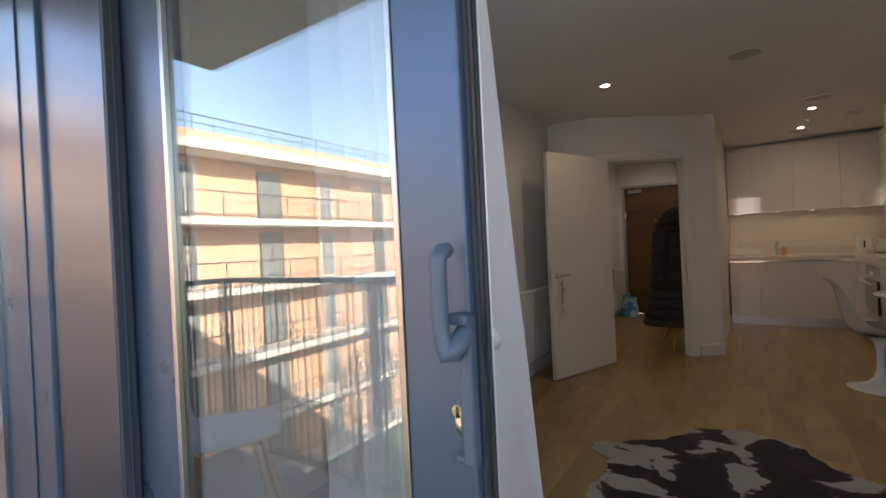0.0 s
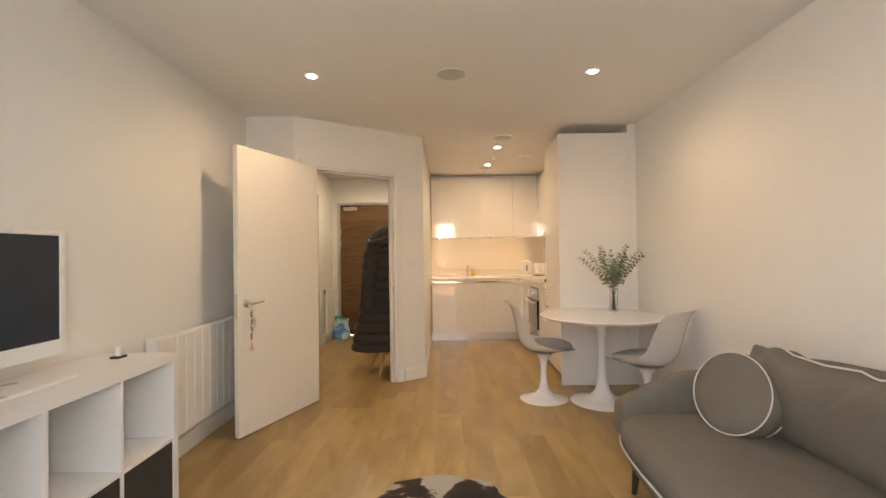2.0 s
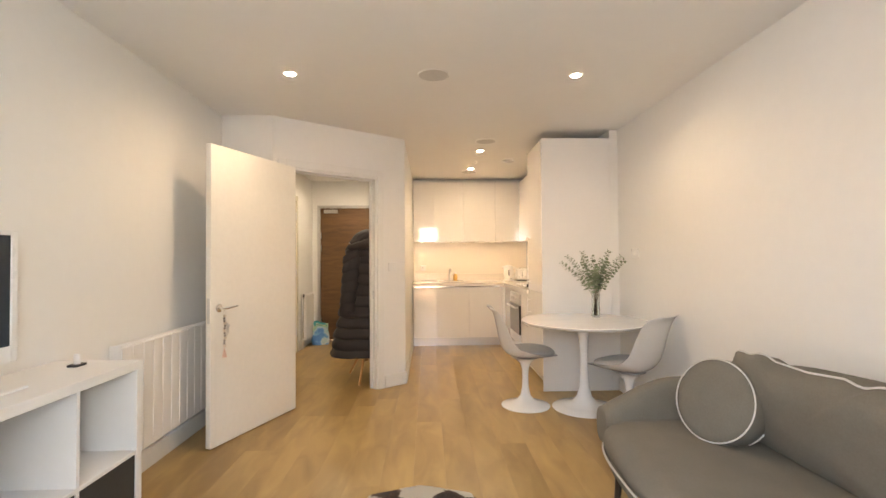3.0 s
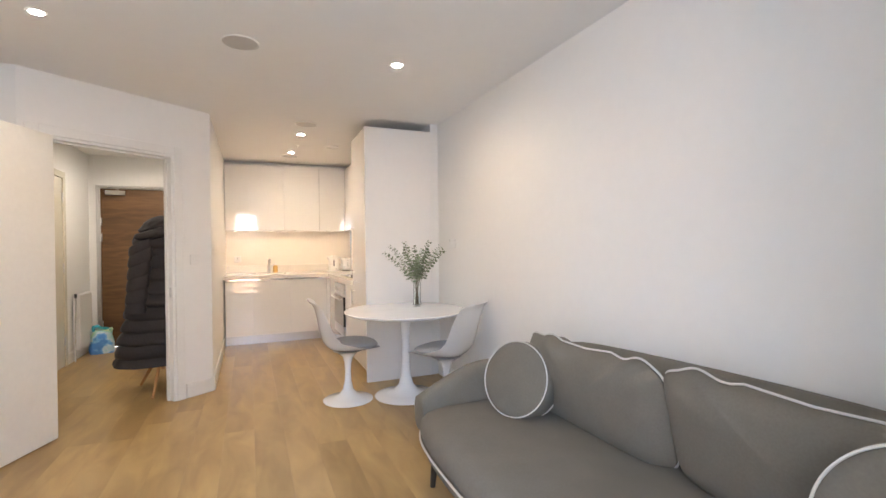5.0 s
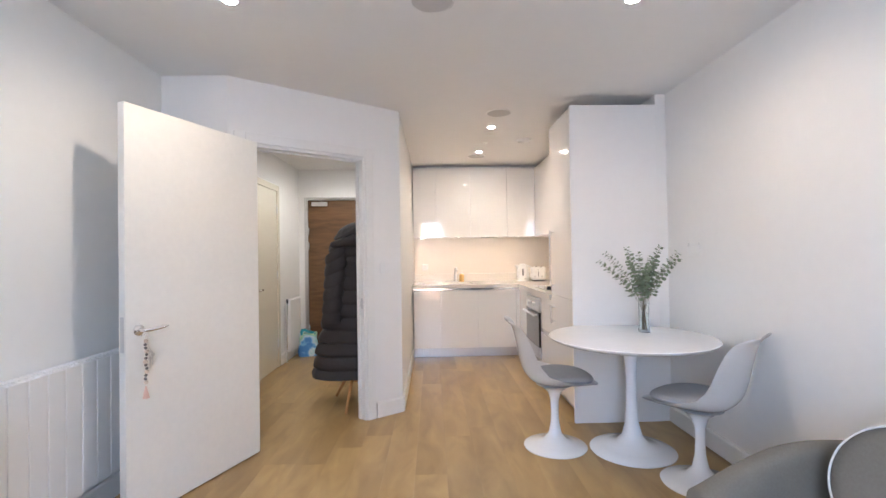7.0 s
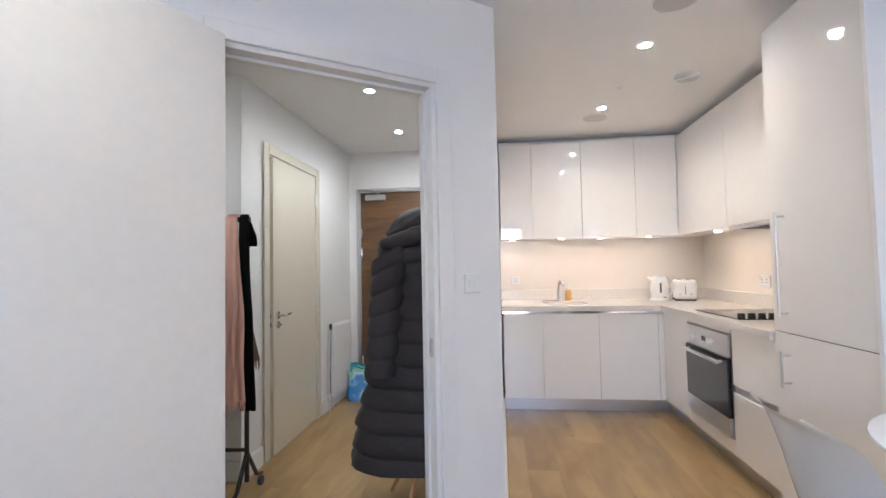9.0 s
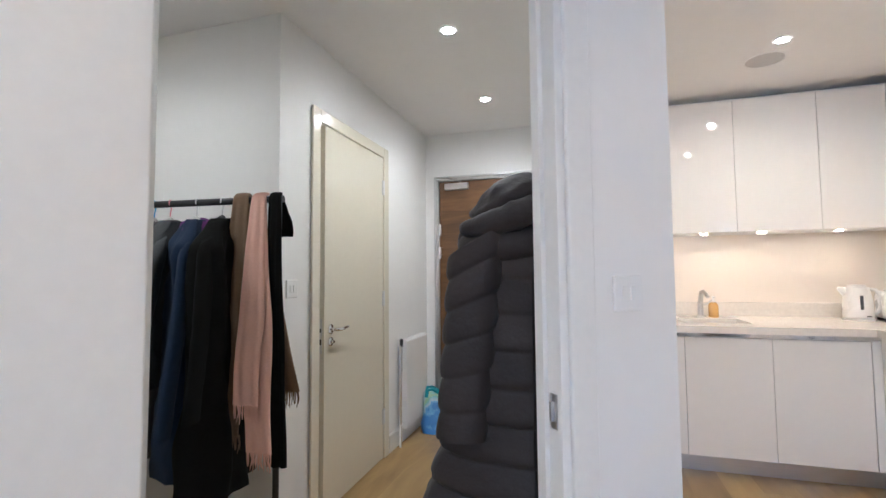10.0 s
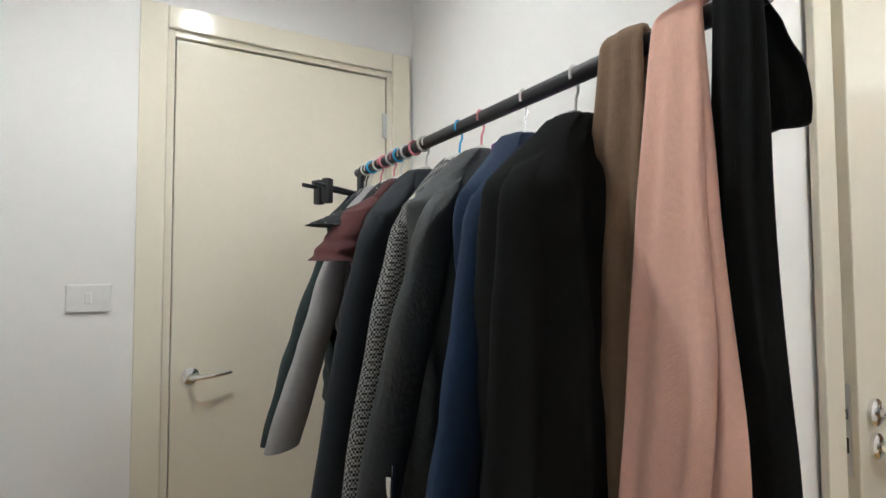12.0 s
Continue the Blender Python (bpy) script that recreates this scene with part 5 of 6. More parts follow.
# tall unit with two doors and bar handles, white end panel
tall = thing("tall_cabinet", (0, 0, 0), "tall glossy white fridge housing with bar handles", "cabinet", "kitchen units")
part("end_panel", boxes(((1.308, 5.232, 0.0), (KIT_X - 0.004, 5.252, 2.385)), bev=0.0015), PANEL, tall, "plain white end panel")
part("body", boxes(((RF + D + 0.002, 5.252, 0.10), (KIT_X - 0.006, 5.892, 2.385)), bev=0.001), PANEL, tall)
for z0, z1 in ((0.105, 0.91), (0.914, 2.383)):
    part("door", boxes(((RF - 0.006, 5.256, z0), (RF + D, 5.89, z1)), bev=0.0025), GLOSS, tall, "glossy white door")
for z0, z1 in ((0.985, 1.475), (0.665, 0.83)):
    bm = bmesh.new()
    tube(bm, [(RF - 0.045, 5.775, z0), (RF - 0.045, 5.775, z1)], 0.006, 12)
    for zz in (z0 + 0.02, z1 - 0.02):
        tube(bm, [(RF - 0.045, 5.775, zz), (RF - 0.006, 5.775, zz)], 0.005, 10)
    part("bar_handle", bm, STEEL, tall, "slim steel bar handle", 50)

# wall units
UF, UX, UB, UT = 7.85, 1.62, 1.505, 2.405
for x0, x1 in ((0.016, 0.3145), (0.3155, 0.7705), (0.7715, 1.2525), (1.2535, UX - 0.001)):
    cabinet("wall_cabinet", "glossy white handleless wall cabinet", (x0, UF + D + 0.002, UB), (x1, KIT_Y - 0.008, UT), [((x0 + 0.001, UF, UB - 0.004), (x1 - 0.001, UF + D, UT))], 'y')
for y0, y1 in ((6.9645, UF - 0.001), (6.3585, 6.9635), (5.9, 6.3575)):
    cabinet("wall_cabinet", "glossy white handleless wall cabinet over the hob side", (UX + D + 0.002, y0, UB), (KIT_X - 0.008, y1 if y1 < 7.8 else KIT_Y - 0.008, UT), [((UX, y0 + 0.001, UB - 0.004), (UX + D, y1 - 0.001, UT))], 'x')
solid("trim", boxes(((0.012, UF + 0.14, UT + 0.001), (KIT_X - 0.01, KIT_Y - 0.01, H - 0.001)), ((UX + 0.14, 5.92, UT + 0.001), (KIT_X - 0.01, UF + 0.14, H - 0.001))), TRIM, "recessed infill above the wall units", "trim")
hood = thing("extractor_hood", (0, 0, 0), "slim steel extractor hood under the wall units", "extractor hood")
part("visor", boxes(((UX + 0.004, 6.37, UB - 0.028), (UX + 0.28, 6.95, UB - 0.006)), bev=0.003), STEEL, hood)
part("filter", boxes(*[((UX + 0.05 + 0.02 * i, 6.42, UB - 0.031), (UX + 0.062 + 0.02 * i, 6.90, UB - 0.028)) for i in range(10)]), GRAPHITE, hood)
# glass splashback
solid("splashback", boxes(((0.010, KIT_Y - 0.008, WT + 0.101), (KIT_X - 0.008, KIT_Y - 0.002, UB - 0.001)), ((KIT_X - 0.008, 5.90, WT + 0.101), (KIT_X - 0.002, KIT_Y - 0.008, UB - 0.001))), SPLASH, "cream back-painted glass splashback", "splashback")
socket_plate(0.155, KIT_Y - 0.009, 1.10, Matrix.Identity(4), 0.086, 1)
socket_plate(KIT_X - 0.009, 7.15, 1.10, pose(0, 0, 0, 0, 0, -90))
socket_plate(KIT_X - 0.009, 6.75, 1.10, pose(0, 0, 0, 0, 0, -90))


def puck(x, y):
    p = thing("cabinet_light", (x, y, UB - 0.001), "small round light under the wall unit, lit", "light", "under-cabinet lights")
    bm = bmesh.new()
    lathe(bm, [(0.027, 0.0), (0.033, 0.0), (0.033, -0.008), (0.027, -0.010)], 24)
    part("bezel", bm, STEEL, p, "", 40)
    bm = bmesh.new()
    lathe(bm, [(0.0, -0.007), (0.027, -0.007), (0.027, -0.003), (0.0, -0.003)], 20)
    part("lamp_face", bm, LAMP_SMALL, p)
    lamp("cabinet_light_beam", 'SPOT', look((x, y, UB - 0.014), (x, y, 0)), PUCK, (1.0, 0.62, 0.33), 0.025, 0, 150)


for x in (0.13, 0.60, 0.955, 1.40):
    puck(x, 7.99)
for y in (7.42, 7.06):
    puck(1.76, y)


# ---- hall ----
HAIRY = mat("charcoal_quilted_nylon", (0.033, 0.0275, 0.027), 0.66, 0, 0.14, 14.0, 0.3, 45, spec=0.3, sheen=0.05)
LINING = mat("black_lining", (0.012, 0.013, 0.016), 0.6, 0, 0.2, 12.0)
M_HRAD = pose(HALL_X + 0.10, 7.46, 0, 0, 0, 90)
hr = radiator(M_HRAD, 0.44, 0.12, 0.755, "white panel radiator in the hall with a valve", 1)
bm = bmesh.new()
tube(bm, [(-0.035, 0.05, 0.715), (-0.035, 0.05, 0.73), (-0.035, 0.05, 0.765)], [0.008, 0.013, 0.012], 16)
part("valve", bm, BLACK, hr, "black and chrome radiator valve", 40)
bm = bmesh.new()
tube(bm, [(-0.004, 0.05, 0.71), (-0.035, 0.05, 0.71), (-0.035, 0.05, 0.60), (-0.03, 0.06, 0.3), (-0.03, 0.06, 0.0)], 0.008, 10)
part("valve_pipe", bm, CHROME, hr, "", 50)

# shopping bag
bagmat = bpy.data.materials.new("printed_bag_plastic")
bagmat.use_nodes = True
n, ln = bagmat.node_tree.nodes, bagmat.node_tree.links
b = n["Principled BSDF"]
b.inputs["Roughness"].default_value = 0.35
tc, nz, cr = n.new("ShaderNodeTexCoord"), n.new("ShaderNodeTexNoise"), n.new("ShaderNodeValToRGB")
nz.inputs["Scale"].default_value, nz.inputs["Detail"].default_value = 6.0, 4
sepn, mad = n.new("ShaderNodeSeparateXYZ"), n.new("ShaderNodeMath")
mad.operation = 'MULTIPLY_ADD'
mad.inputs[1].default_value = 1.1
ln.new(tc.outputs["Object"], nz.inputs["Vector"]), ln.new(tc.outputs["Object"], sepn.inputs[0])
ln.new(sepn.outputs["Z"], mad.inputs[0]), ln.new(nz.outputs["Fac"], mad.inputs[2])
e = cr.color_ramp.elements
e[0].position, e[0].color, e[1].position, e[1].color = 0.56, (0.07, 0.24, 0.58, 1), 0.90, (0.66, 0.74, 0.74, 1)
for pos, col in ((0.62, (0.20, 0.46, 0.72, 1)), (0.66, (0.62, 0.70, 0.74, 1)), (0.74, (0.30, 0.60, 0.62, 1)), (0.80, (0.45, 0.64, 0.36, 1))):
    w = e.new(pos)
    w.color = col
ln.new(mad.outputs[0], cr.inputs[0]), ln.new(cr.outputs[0], b.inputs["Base Color"])
bag = thing("shopping_bag", pose(-1.365, 7.83, 0, 0, 0, 18), "full blue and green plastic shopping bag on the floor", "bag")
bm = bmesh.new()
rings = []
for k in range(15):
    w = k / 14
    rx, ry = 0.122 - 0.008 * w + 0.006 * math.sin(6 * w), 0.10 - 0.03 * w
    rings.append([(rx * superdisc(2 * math.pi * j / 40, 3.2)[0] * (1 + 0.10 * noise2(3 * math.cos(j / 6.4), 3 * w, 1)), ry * superdisc(2 * math.pi * j / 40, 3.2)[1] * (1 + 0.14 * noise2(4 * math.cos(j / 6.4), 4 * w, 9)), 0.002 + 0.285 * w + 0.012 * w * math.sin(5 * j * 2 * math.pi / 40)) for j in range(40)])
loft(bm, rings)
part("body", bm, bagmat, bag, "", 60)
bm = bmesh.new()
for s in (-1, 1):
    pts = [(-0.085, s * 0.055, 0.275), (-0.08, s * 0.055, 0.325), (-0.04, s * 0.04, 0.33), (0.0, s * 0.035, 0.305), (0.05, s * 0.045, 0.292), (0.085, s * 0.055, 0.275)]
    tube(bm, pts, [0.018, 0.014, 0.012, 0.012, 0.013, 0.016], 8)
part("handle", bm, mat("teal_bag_handle", (0.03, 0.32, 0.38), 0.4, 0, 0.1, 20), bag, "teal twisted handles", 60)

# ---- clothes rack ----
RZ, RX0, RX1 = 1.537, -0.545, 0.605
RACK = pose(-2.0, 5.81, 0, 0, 0, 5.7)
RY = 0.0
rack = thing("clothes_rack", RACK, "black tubular clothes rack on castors, packed with clothes", "clothes rack")
bm = bmesh.new()
tube(bm, [(RX0 - 0.02, RY, RZ), (RX1 + 0.02, RY, RZ)], 0.0145, 14)
part("hanging_rail", bm, BLACK, rack, "", 40)
for x in (RX0, RX1):
    bm = bmesh.new()
    tube(bm, [(x, RY, 0.10), (x, RY, 1.535)], 0.0125, 12)
    part("upright", bm, BLACK, rack, "", 40)
    bm = bmesh.new()
    tube(bm, [(x, RY - 0.19, 0.065), (x, RY - 0.12, 0.09), (x, RY, 0.26), (x, RY + 0.12, 0.09), (x, RY + 0.19, 0.065)], 0.0115, 12)
    part("foot", bm, BLACK, rack, "", 50)
    for s in (-0.18, 0.18):
        bm = bmesh.new()
        tube(bm, [(x - 0.010, RY + s, 0.026), (x + 0.010, RY + s, 0.026)], 0.026, 18)
        part("castor", bm, RUBBER, rack, "", 40)
bm = bmesh.new()
tube(bm, [(RX0, RY, 0.27), (RX1, RY, 0.27)], 0.010, 12)
part("lower_rail", bm, BLACK, rack, "", 40)


def hanger(parent, m, hook_mat, arm_mat):
    """A hook over the rail and sloping shoulders."""
    bm = bmesh.new()
    tube(bm, [m @ Vector((0, 0.016 * math.cos(a), 0.0 + 0.017 * math.sin(a))) for a in [math.pi * (1.15 - k / 9 * 1.35) for k in range(10)]] + [m @ Vector((0, 0.014, -0.02)), m @ Vector((0, 0.004, -0.035)), m @ Vector((0, 0, -0.07))], 0.0028, 6)
    part("hook", bm, hook_mat, parent, "", 60)
    bm = bmesh.new()
    tube(bm, [m @ Vector((0, -0.175, -0.185)), m @ Vector((0, -0.10, -0.132)), m @ Vector((0, -0.045, -0.085)), m @ Vector((0, 0, -0.068)), m @ Vector((0, 0.045, -0.085)), m @ Vector((0, 0.10, -0.132)), m @ Vector((0, 0.175, -0.185))], [0.007, 0.010, 0.012, 0.013, 0.012, 0.010, 0.007], 8)
    part("shoulder_bar", bm, arm_mat, parent, "", 60)


def garment(name, x, label, category, material, length, width=0.23, thick=0.045, sleeve=0.0, flare=0.02, rz=0.0, hook_mat=None, arm_mat=None, seed=0.0, collar=None, sleeve_mat=None, cuff=None, short=False, zipper=False, slant=0.20):
    """A piece of clothing on its hanger: body, collar and hanging sleeves, with folds."""
    g = thing(name, RACK @ pose(x + 2.0, 0, RZ, 0, 0, rz), label, category, "clothes on the rack")
    hanger(g, Matrix.Identity(4), hook_mat or STEEL, arm_mat or BLACK)
    bm = bmesh.new()
    rings = []
    N = 60
    for k in range(64):
        w = k / 63
        dz = length * w
        if dz < 0.13:
            hw = 0.05 + (width - 0.05) * (dz / 0.13) ** 0.9
        else:
            hw = width + flare * (w - 0.1) - 0.012 * math.sin(w * 3.1)
        th = thick * (0.55 + 0.45 * min(1, w / 0.12)) * (1 + 0.35 * w)
        z = -0.075 - length * w
        row = []
        for j in range(N):
            a = 2 * math.pi * j / N
            c, s = superdisc(a, 2.2)
            fold = 0.020 * min(1, w * 3) * math.sin(s * 9 + seed * 3 + 2.4 * noise2(seed, w * 2.5)) + 0.016 * noise2(s * 4 + seed, w * 7, seed) + 0.009 * noise2(s * 9 + seed, w * 16, seed + 4)
            row.append((c * th + fold, s * hw * (1 + 0.05 * noise2(seed + 3, w * 4, s)), z - 0.012 * noise2(s * 5, seed, 2) * w))
        rings.append(row)
    loft(bm, rings)
    part("body", bm, material, g, "", 75)
    if collar:
        bm = bmesh.new()
        tube(bm, [(0.034 * math.cos(a), 0.075 * math.sin(a), -0.088 - 0.012 * math.cos(2 * a) - (0.05 if math.sin(a) < -0.5 else 0.0)) for a in [2 * math.pi * k / 20 for k in range(20)]], 0.024 if collar is PURPLE else 0.018, 8, close=True)
        part("collar", bm, collar, g, "", 70)
    if sleeve:
        for s in (-1, 1):
            bm = bmesh.new()
            rings = []
            M = 24
            for k in range(M):
                w = k / (M - 1)
                if short:
                    cx, cy, cz = 0.012, s * (width - 0.04 + (0.11 if s < 0 else 0.03) * w), -0.155 - sleeve * w
                    ra, rb = 0.055, 0.03 + 0.02 * w
                else:
                    out = slant if s < 0 else 0.03
                    cx = 0.012 * math.sin(3 * w + seed) + (0.012 if s < 0 else 0.0)
                    cy = s * (width - 0.06 + out * w ** 0.85)
                    cz = -0.165 - sleeve * w
                    ra, rb = 0.062 - 0.016 * w, 0.027 - 0.003 * w
                wr = 1 + 0.12 * noise2(seed + s, w * 7, 3) + 0.018 * math.sin(w * 34 + seed + 3 * noise2(w * 4, seed))
                if w < 0.06:
                    wr *= 0.55 + 7.5 * w
                rings.append([(cx + rb * wr * math.cos(2 * math.pi * j / 18), cy + ra * wr * math.sin(2 * math.pi * j / 18), cz - 0.02 * math.sin(2 * math.pi * j / 18) * s * (1 - w)) for j in range(18)])
            loft(bm, rings)
            sl = part("sleeve", bm, sleeve_mat or material, g, "", 75)
            if cuff:
                cy = s * (width - 0.06 + (slant if s < 0 else 0.03))
                for i in range(4):
                    bm = bmesh.new()
                    z = -0.165 - sleeve - 0.004 - 0.019 * i
                    tube(bm, [(0, cy, z), (0, cy, z - 0.018)], 0.036, 18)
                    part("cuff_band", bm, cuff[i % 2], sl, "", 40)
            if zipper:
                cy = s * (width - 0.07 + (slant - 0.01 if s < 0 else 0.03))
                bm = bmesh.new()
                tube(bm, [(0.030, cy - s * 0.01, -0.165 - sleeve + 0.18), (0.034, cy, -0.165 - sleeve + 0.06), (0.030, cy + s * 0.01, -0.165 - sleeve)], 0.005, 6)
                box(bm, (0.030, cy - 0.008, -0.165 - sleeve + 0.14), (0.040, cy + 0.004, -0.165 - sleeve + 0.17), 0.002)
                part("zip", bm, CHROME, sl, "steel cuff zip", 60)
    return g


BLK = weave("black_wool", (0.0085, 0.009, 0.0085), 0.95, 900, 0.2, 0.3)
NAVY = weave("navy_denim", (0.010, 0.024, 0.058), 0.85, 1200, 0.25, 0.3)
LEATHER = mat("dark_grey_leather", (0.020, 0.024, 0.025), 0.62, 0, 0.22, 16.0, 0.3, 70)
HOUND = weave("black_white_houndstooth", (0.012, 0.012, 0.012), 0.9, 900, 0.1, 0.2, (0.25, 0.245, 0.235), 250.0)
NAVYBLK = weave("blue_black_cotton", (0.013, 0.016, 0.02), 0.8, 900, 0.2, 0.2)
MAROON = weave("maroon_jersey", (0.075, 0.026, 0.026), 0.9, 900, 0.15, 0.2)
FLORAL = weave("black_floral_print", (0.012, 0.013, 0.016), 0.8, 900, 0.1, 0.2)
fn, fl = FLORAL.node_tree.nodes, FLORAL.node_tree.links
vor, vr, ftc = fn.new("ShaderNodeTexVoronoi"), fn.new("ShaderNodeValToRGB"), fn.new("ShaderNodeTexCoord")
vor.inputs["Scale"].default_value = 55
vr.color_ramp.elements[0].position, vr.color_ramp.elements[0].color = 0.10, (0.45, 0.46, 0.40, 1)
vr.color_ramp.elements[1].position, vr.color_ramp.elements[1].color = 0.18, (0.012, 0.014, 0.016, 1)
fl.new(ftc.outputs["Object"], vor.inputs["Vector"]), fl.new(vor.outputs["Distance"], vr.inputs[0]), fl.new(vr.outputs[0], fn["Principled BSDF"].inputs["Base Color"])
BLK.node_tree.nodes["Principled BSDF"].inputs["Sheen Weight"].default_value = 0.0
BLK.node_tree.nodes["Principled BSDF"].inputs["Specular IOR Level"].default_value = 0.12
GREYKNIT = weave("light_grey_knit", (0.30, 0.29, 0.285), 0.95, 500, 0.1, 0.4)
GREENBLK = weave("dark_green_cotton", (0.022, 0.032, 0.030), 0.85, 900, 0.2, 0.2)
PURPLE = weave("purple_scarf", (0.15, 0.04, 0.17), 0.9, 900, 0.2, 0.3)
WHITECUFF, BLACKCUFF = weave("white_rib", (0.6, 0.6, 0.58), 0.9, 900, 0.05, 0.3), weave("black_rib", (0.015, 0.015, 0.018), 0.9, 900, 0.1, 0.3)
PINKHOOK = mat("pink_plastic", (0.62, 0.22, 0.26), 0.4)
BLUEHOOK = mat("blue_plastic", (0.05, 0.35, 0.68), 0.4)
WHITEHANG = mat("white_hanger", (0.55, 0.53, 0.49), 0.4)

garment("coat", -1.655, "long black wool coat on a hanger", "coat", BLK, 1.08, 0.225, 0.075, 0.66, 0.04, 15, seed=0.3, collar=BLK, slant=0.09)
garment("denim_jacket", -1.775, "navy blue denim coat with a purple scarf round its neck", "coat", NAVY, 0.98, 0.215, 0.065, 0.70, 0.03, 23, arm_mat=WHITEHANG, seed=1.1, collar=PURPLE, slant=0.17)
garment("leather_jacket", -1.905, "dark grey jacket with zipped cuffs on a hanger", "jacket", LEATHER, 0.66, 0.22, 0.066, 0.60, 0.0, 25, PINKHOOK, WHITEHANG, seed=2.2, collar=LEATHER, zipper=True)
garment("tweed_coat", -1.985, "black and white houndstooth coat on a hanger", "coat", HOUND, 0.95, 0.205, 0.035, 0.64, 0.02, 24, BLUEHOOK, WHITEHANG, seed=3.4, collar=HOUND)
garment("bomber_jacket", -2.13, "blue-black bomber jacket with striped cuffs", "jacket", NAVYBLK, 0.64, 0.215, 0.066, 0.60, 0.0, 27, STEEL, WHITEHANG, seed=4.0, collar=BLACKCUFF, cuff=(BLACKCUFF, WHITECUFF))
garment("t_shirt", -2.265, "maroon short-sleeved top on a hanger", "top", MAROON, 0.55, 0.21, 0.035, 0.14, 0.0, 28, STEEL, WHITEHANG, seed=6.1, short=True)
garment("dress", -2.31, "black floral print dress on a hanger", "dress", FLORAL, 1.10, 0.20, 0.035, 0.06, 0.10, 28, PINKHOOK, WHITEHANG, seed=5.2, short=True)
garment("sweater", -2.395, "light grey knitted sweater on a hanger", "sweater", GREYKNIT, 0.62, 0.205, 0.045, 0.54, 0.0, 30, PINKHOOK, WHITEHANG, seed=7.3, slant=0.23)
garment("cardigan", -2.465, "dark green cardigan on a hanger", "cardigan", GREENBLK, 0.60, 0.20, 0.035, 0.54, 0.01, 33, STEEL, BLACK, seed=8.4, slant=0.25)
garment("trousers", -2.49, "black trousers on a hanger", "trousers", BLK, 0.80, 0.15, 0.025, 0.0, -0.02, 28, STEEL, BLACK, seed=9.0)
# empty black hangers at the far end
for i, x in enumerate((-2.505, -2.53)):
    eh = thing("coat_hanger", RACK @ pose(x + 2.0, 0, RZ, 0, 0, 33 - 6 * i), "empty black plastic coat hanger on the rail", "hanger", "empty hangers")
    hanger(eh, Matrix.Identity(4), BLACK, BLACK)
    bm = bmesh.new()
    tube(bm, [(0, -0.25, -0.082), (0, 0.20, -0.082)], 0.006, 8)
    for s in (-0.19, 0.15):
        box(bm, (-0.012, s - 0.012, -0.13), (0.012, s + 0.012, -0.06), 0.004)
    part("trouser_bar", bm, BLACK, eh, "", 60)
# rings and ties on the rail
for i in range(9):
    tie = thing("hanger_tag", RACK @ pose(-0.50 + 0.045 * i, 0, RZ), "small plastic size ring on the rail", "ring", "rings on the rail")
    bm = bmesh.new()
    tube(bm, [(0, 0.0175 * math.cos(a), 0.0175 * math.sin(a)) for a in [2 * math.pi * k / 18 for k in range(18)]], 0.0032, 6, close=True)
    part("ring", bm, (WHITEHANG, PINKHOOK, STEEL, BLUEHOOK)[(i * 3) % 4], tie, "", 60)


def scarf(name, x, label, material, wid, front, back, lean, seed, fringe=True, thick=0.009, spread=0.02, back_lean=0.0, both_front=False, front_away=0.03, crease=0.010):
    """A folded scarf laid over the rail, its two ends hanging and fringed."""
    s = thing(name, RACK @ pose(x + 2.0, 0, RZ), label, "scarf", "scarves on the rack")
    r = 0.0150 + thick
    for side, ln_, lean, away, nm in ((-1, front, lean, front_away, "front_end"), (-1 if both_front else 1, back, back_lean, spread, "back_end")):
        bm = bmesh.new()
        rings = []
        K = 40
        for k in range(K):
            w = k / (K - 1)
            if w < 0.12:
                a = math.pi / 2 * (1 - w / 0.12)
                cy, cz = side * r * math.cos(a), r * math.sin(a)
                ny, nz = side * math.cos(a), math.sin(a)
            else:
                q = (w - 0.12) / 0.88
                cy, cz = side * (r + away * q ** 0.9), -ln_ * q
                ny, nz = side, 0.0
            ww = wid * (0.55 + 0.45 * min(1, max(0, w - 0.05) * 2.0)) * (1 + 0.06 * noise2(seed, w * 4))
            row = []
            for j in range(28):
                c, sn = superdisc(2 * math.pi * j / 28, 2.4)
                f = crease * math.sin(c * 7 + seed + 2 * noise2(w * 2, seed)) * min(1, w * 3)
                off = sn * thick * (1 - 0.25 * w) + f
                row.append((c * ww / 2 + lean * max(0, w - 0.12) + 0.012 * noise2(w * 3, seed, side), cy + ny * off, cz + nz * off))
            rings.append(row)
        loft(bm, rings)
        p = part(nm, bm, material, s, "", 75)
        if fringe:
            bm = bmesh.new()
            ex = lean * 0.88
            for j in range(18):
                fx = ex + (j / 17 - 0.5) * wid * 0.92
                rr = random.Random(j + int(seed * 10))
                tube(bm, [(fx, side * (r + away), -ln_ + 0.004), (fx + rr.uniform(-0.004, 0.004), side * (r + away) + rr.uniform(-0.008, 0.008), -ln_ - 0.03), (fx + rr.uniform(-0.008, 0.008), side * (r + away) + rr.uniform(-0.012, 0.012), -ln_ - rr.uniform(0.05, 0.075))], [0.0028, 0.0024, 0.0012], 5)
            part("fringe", bm, material, p, "", 60)
    return s


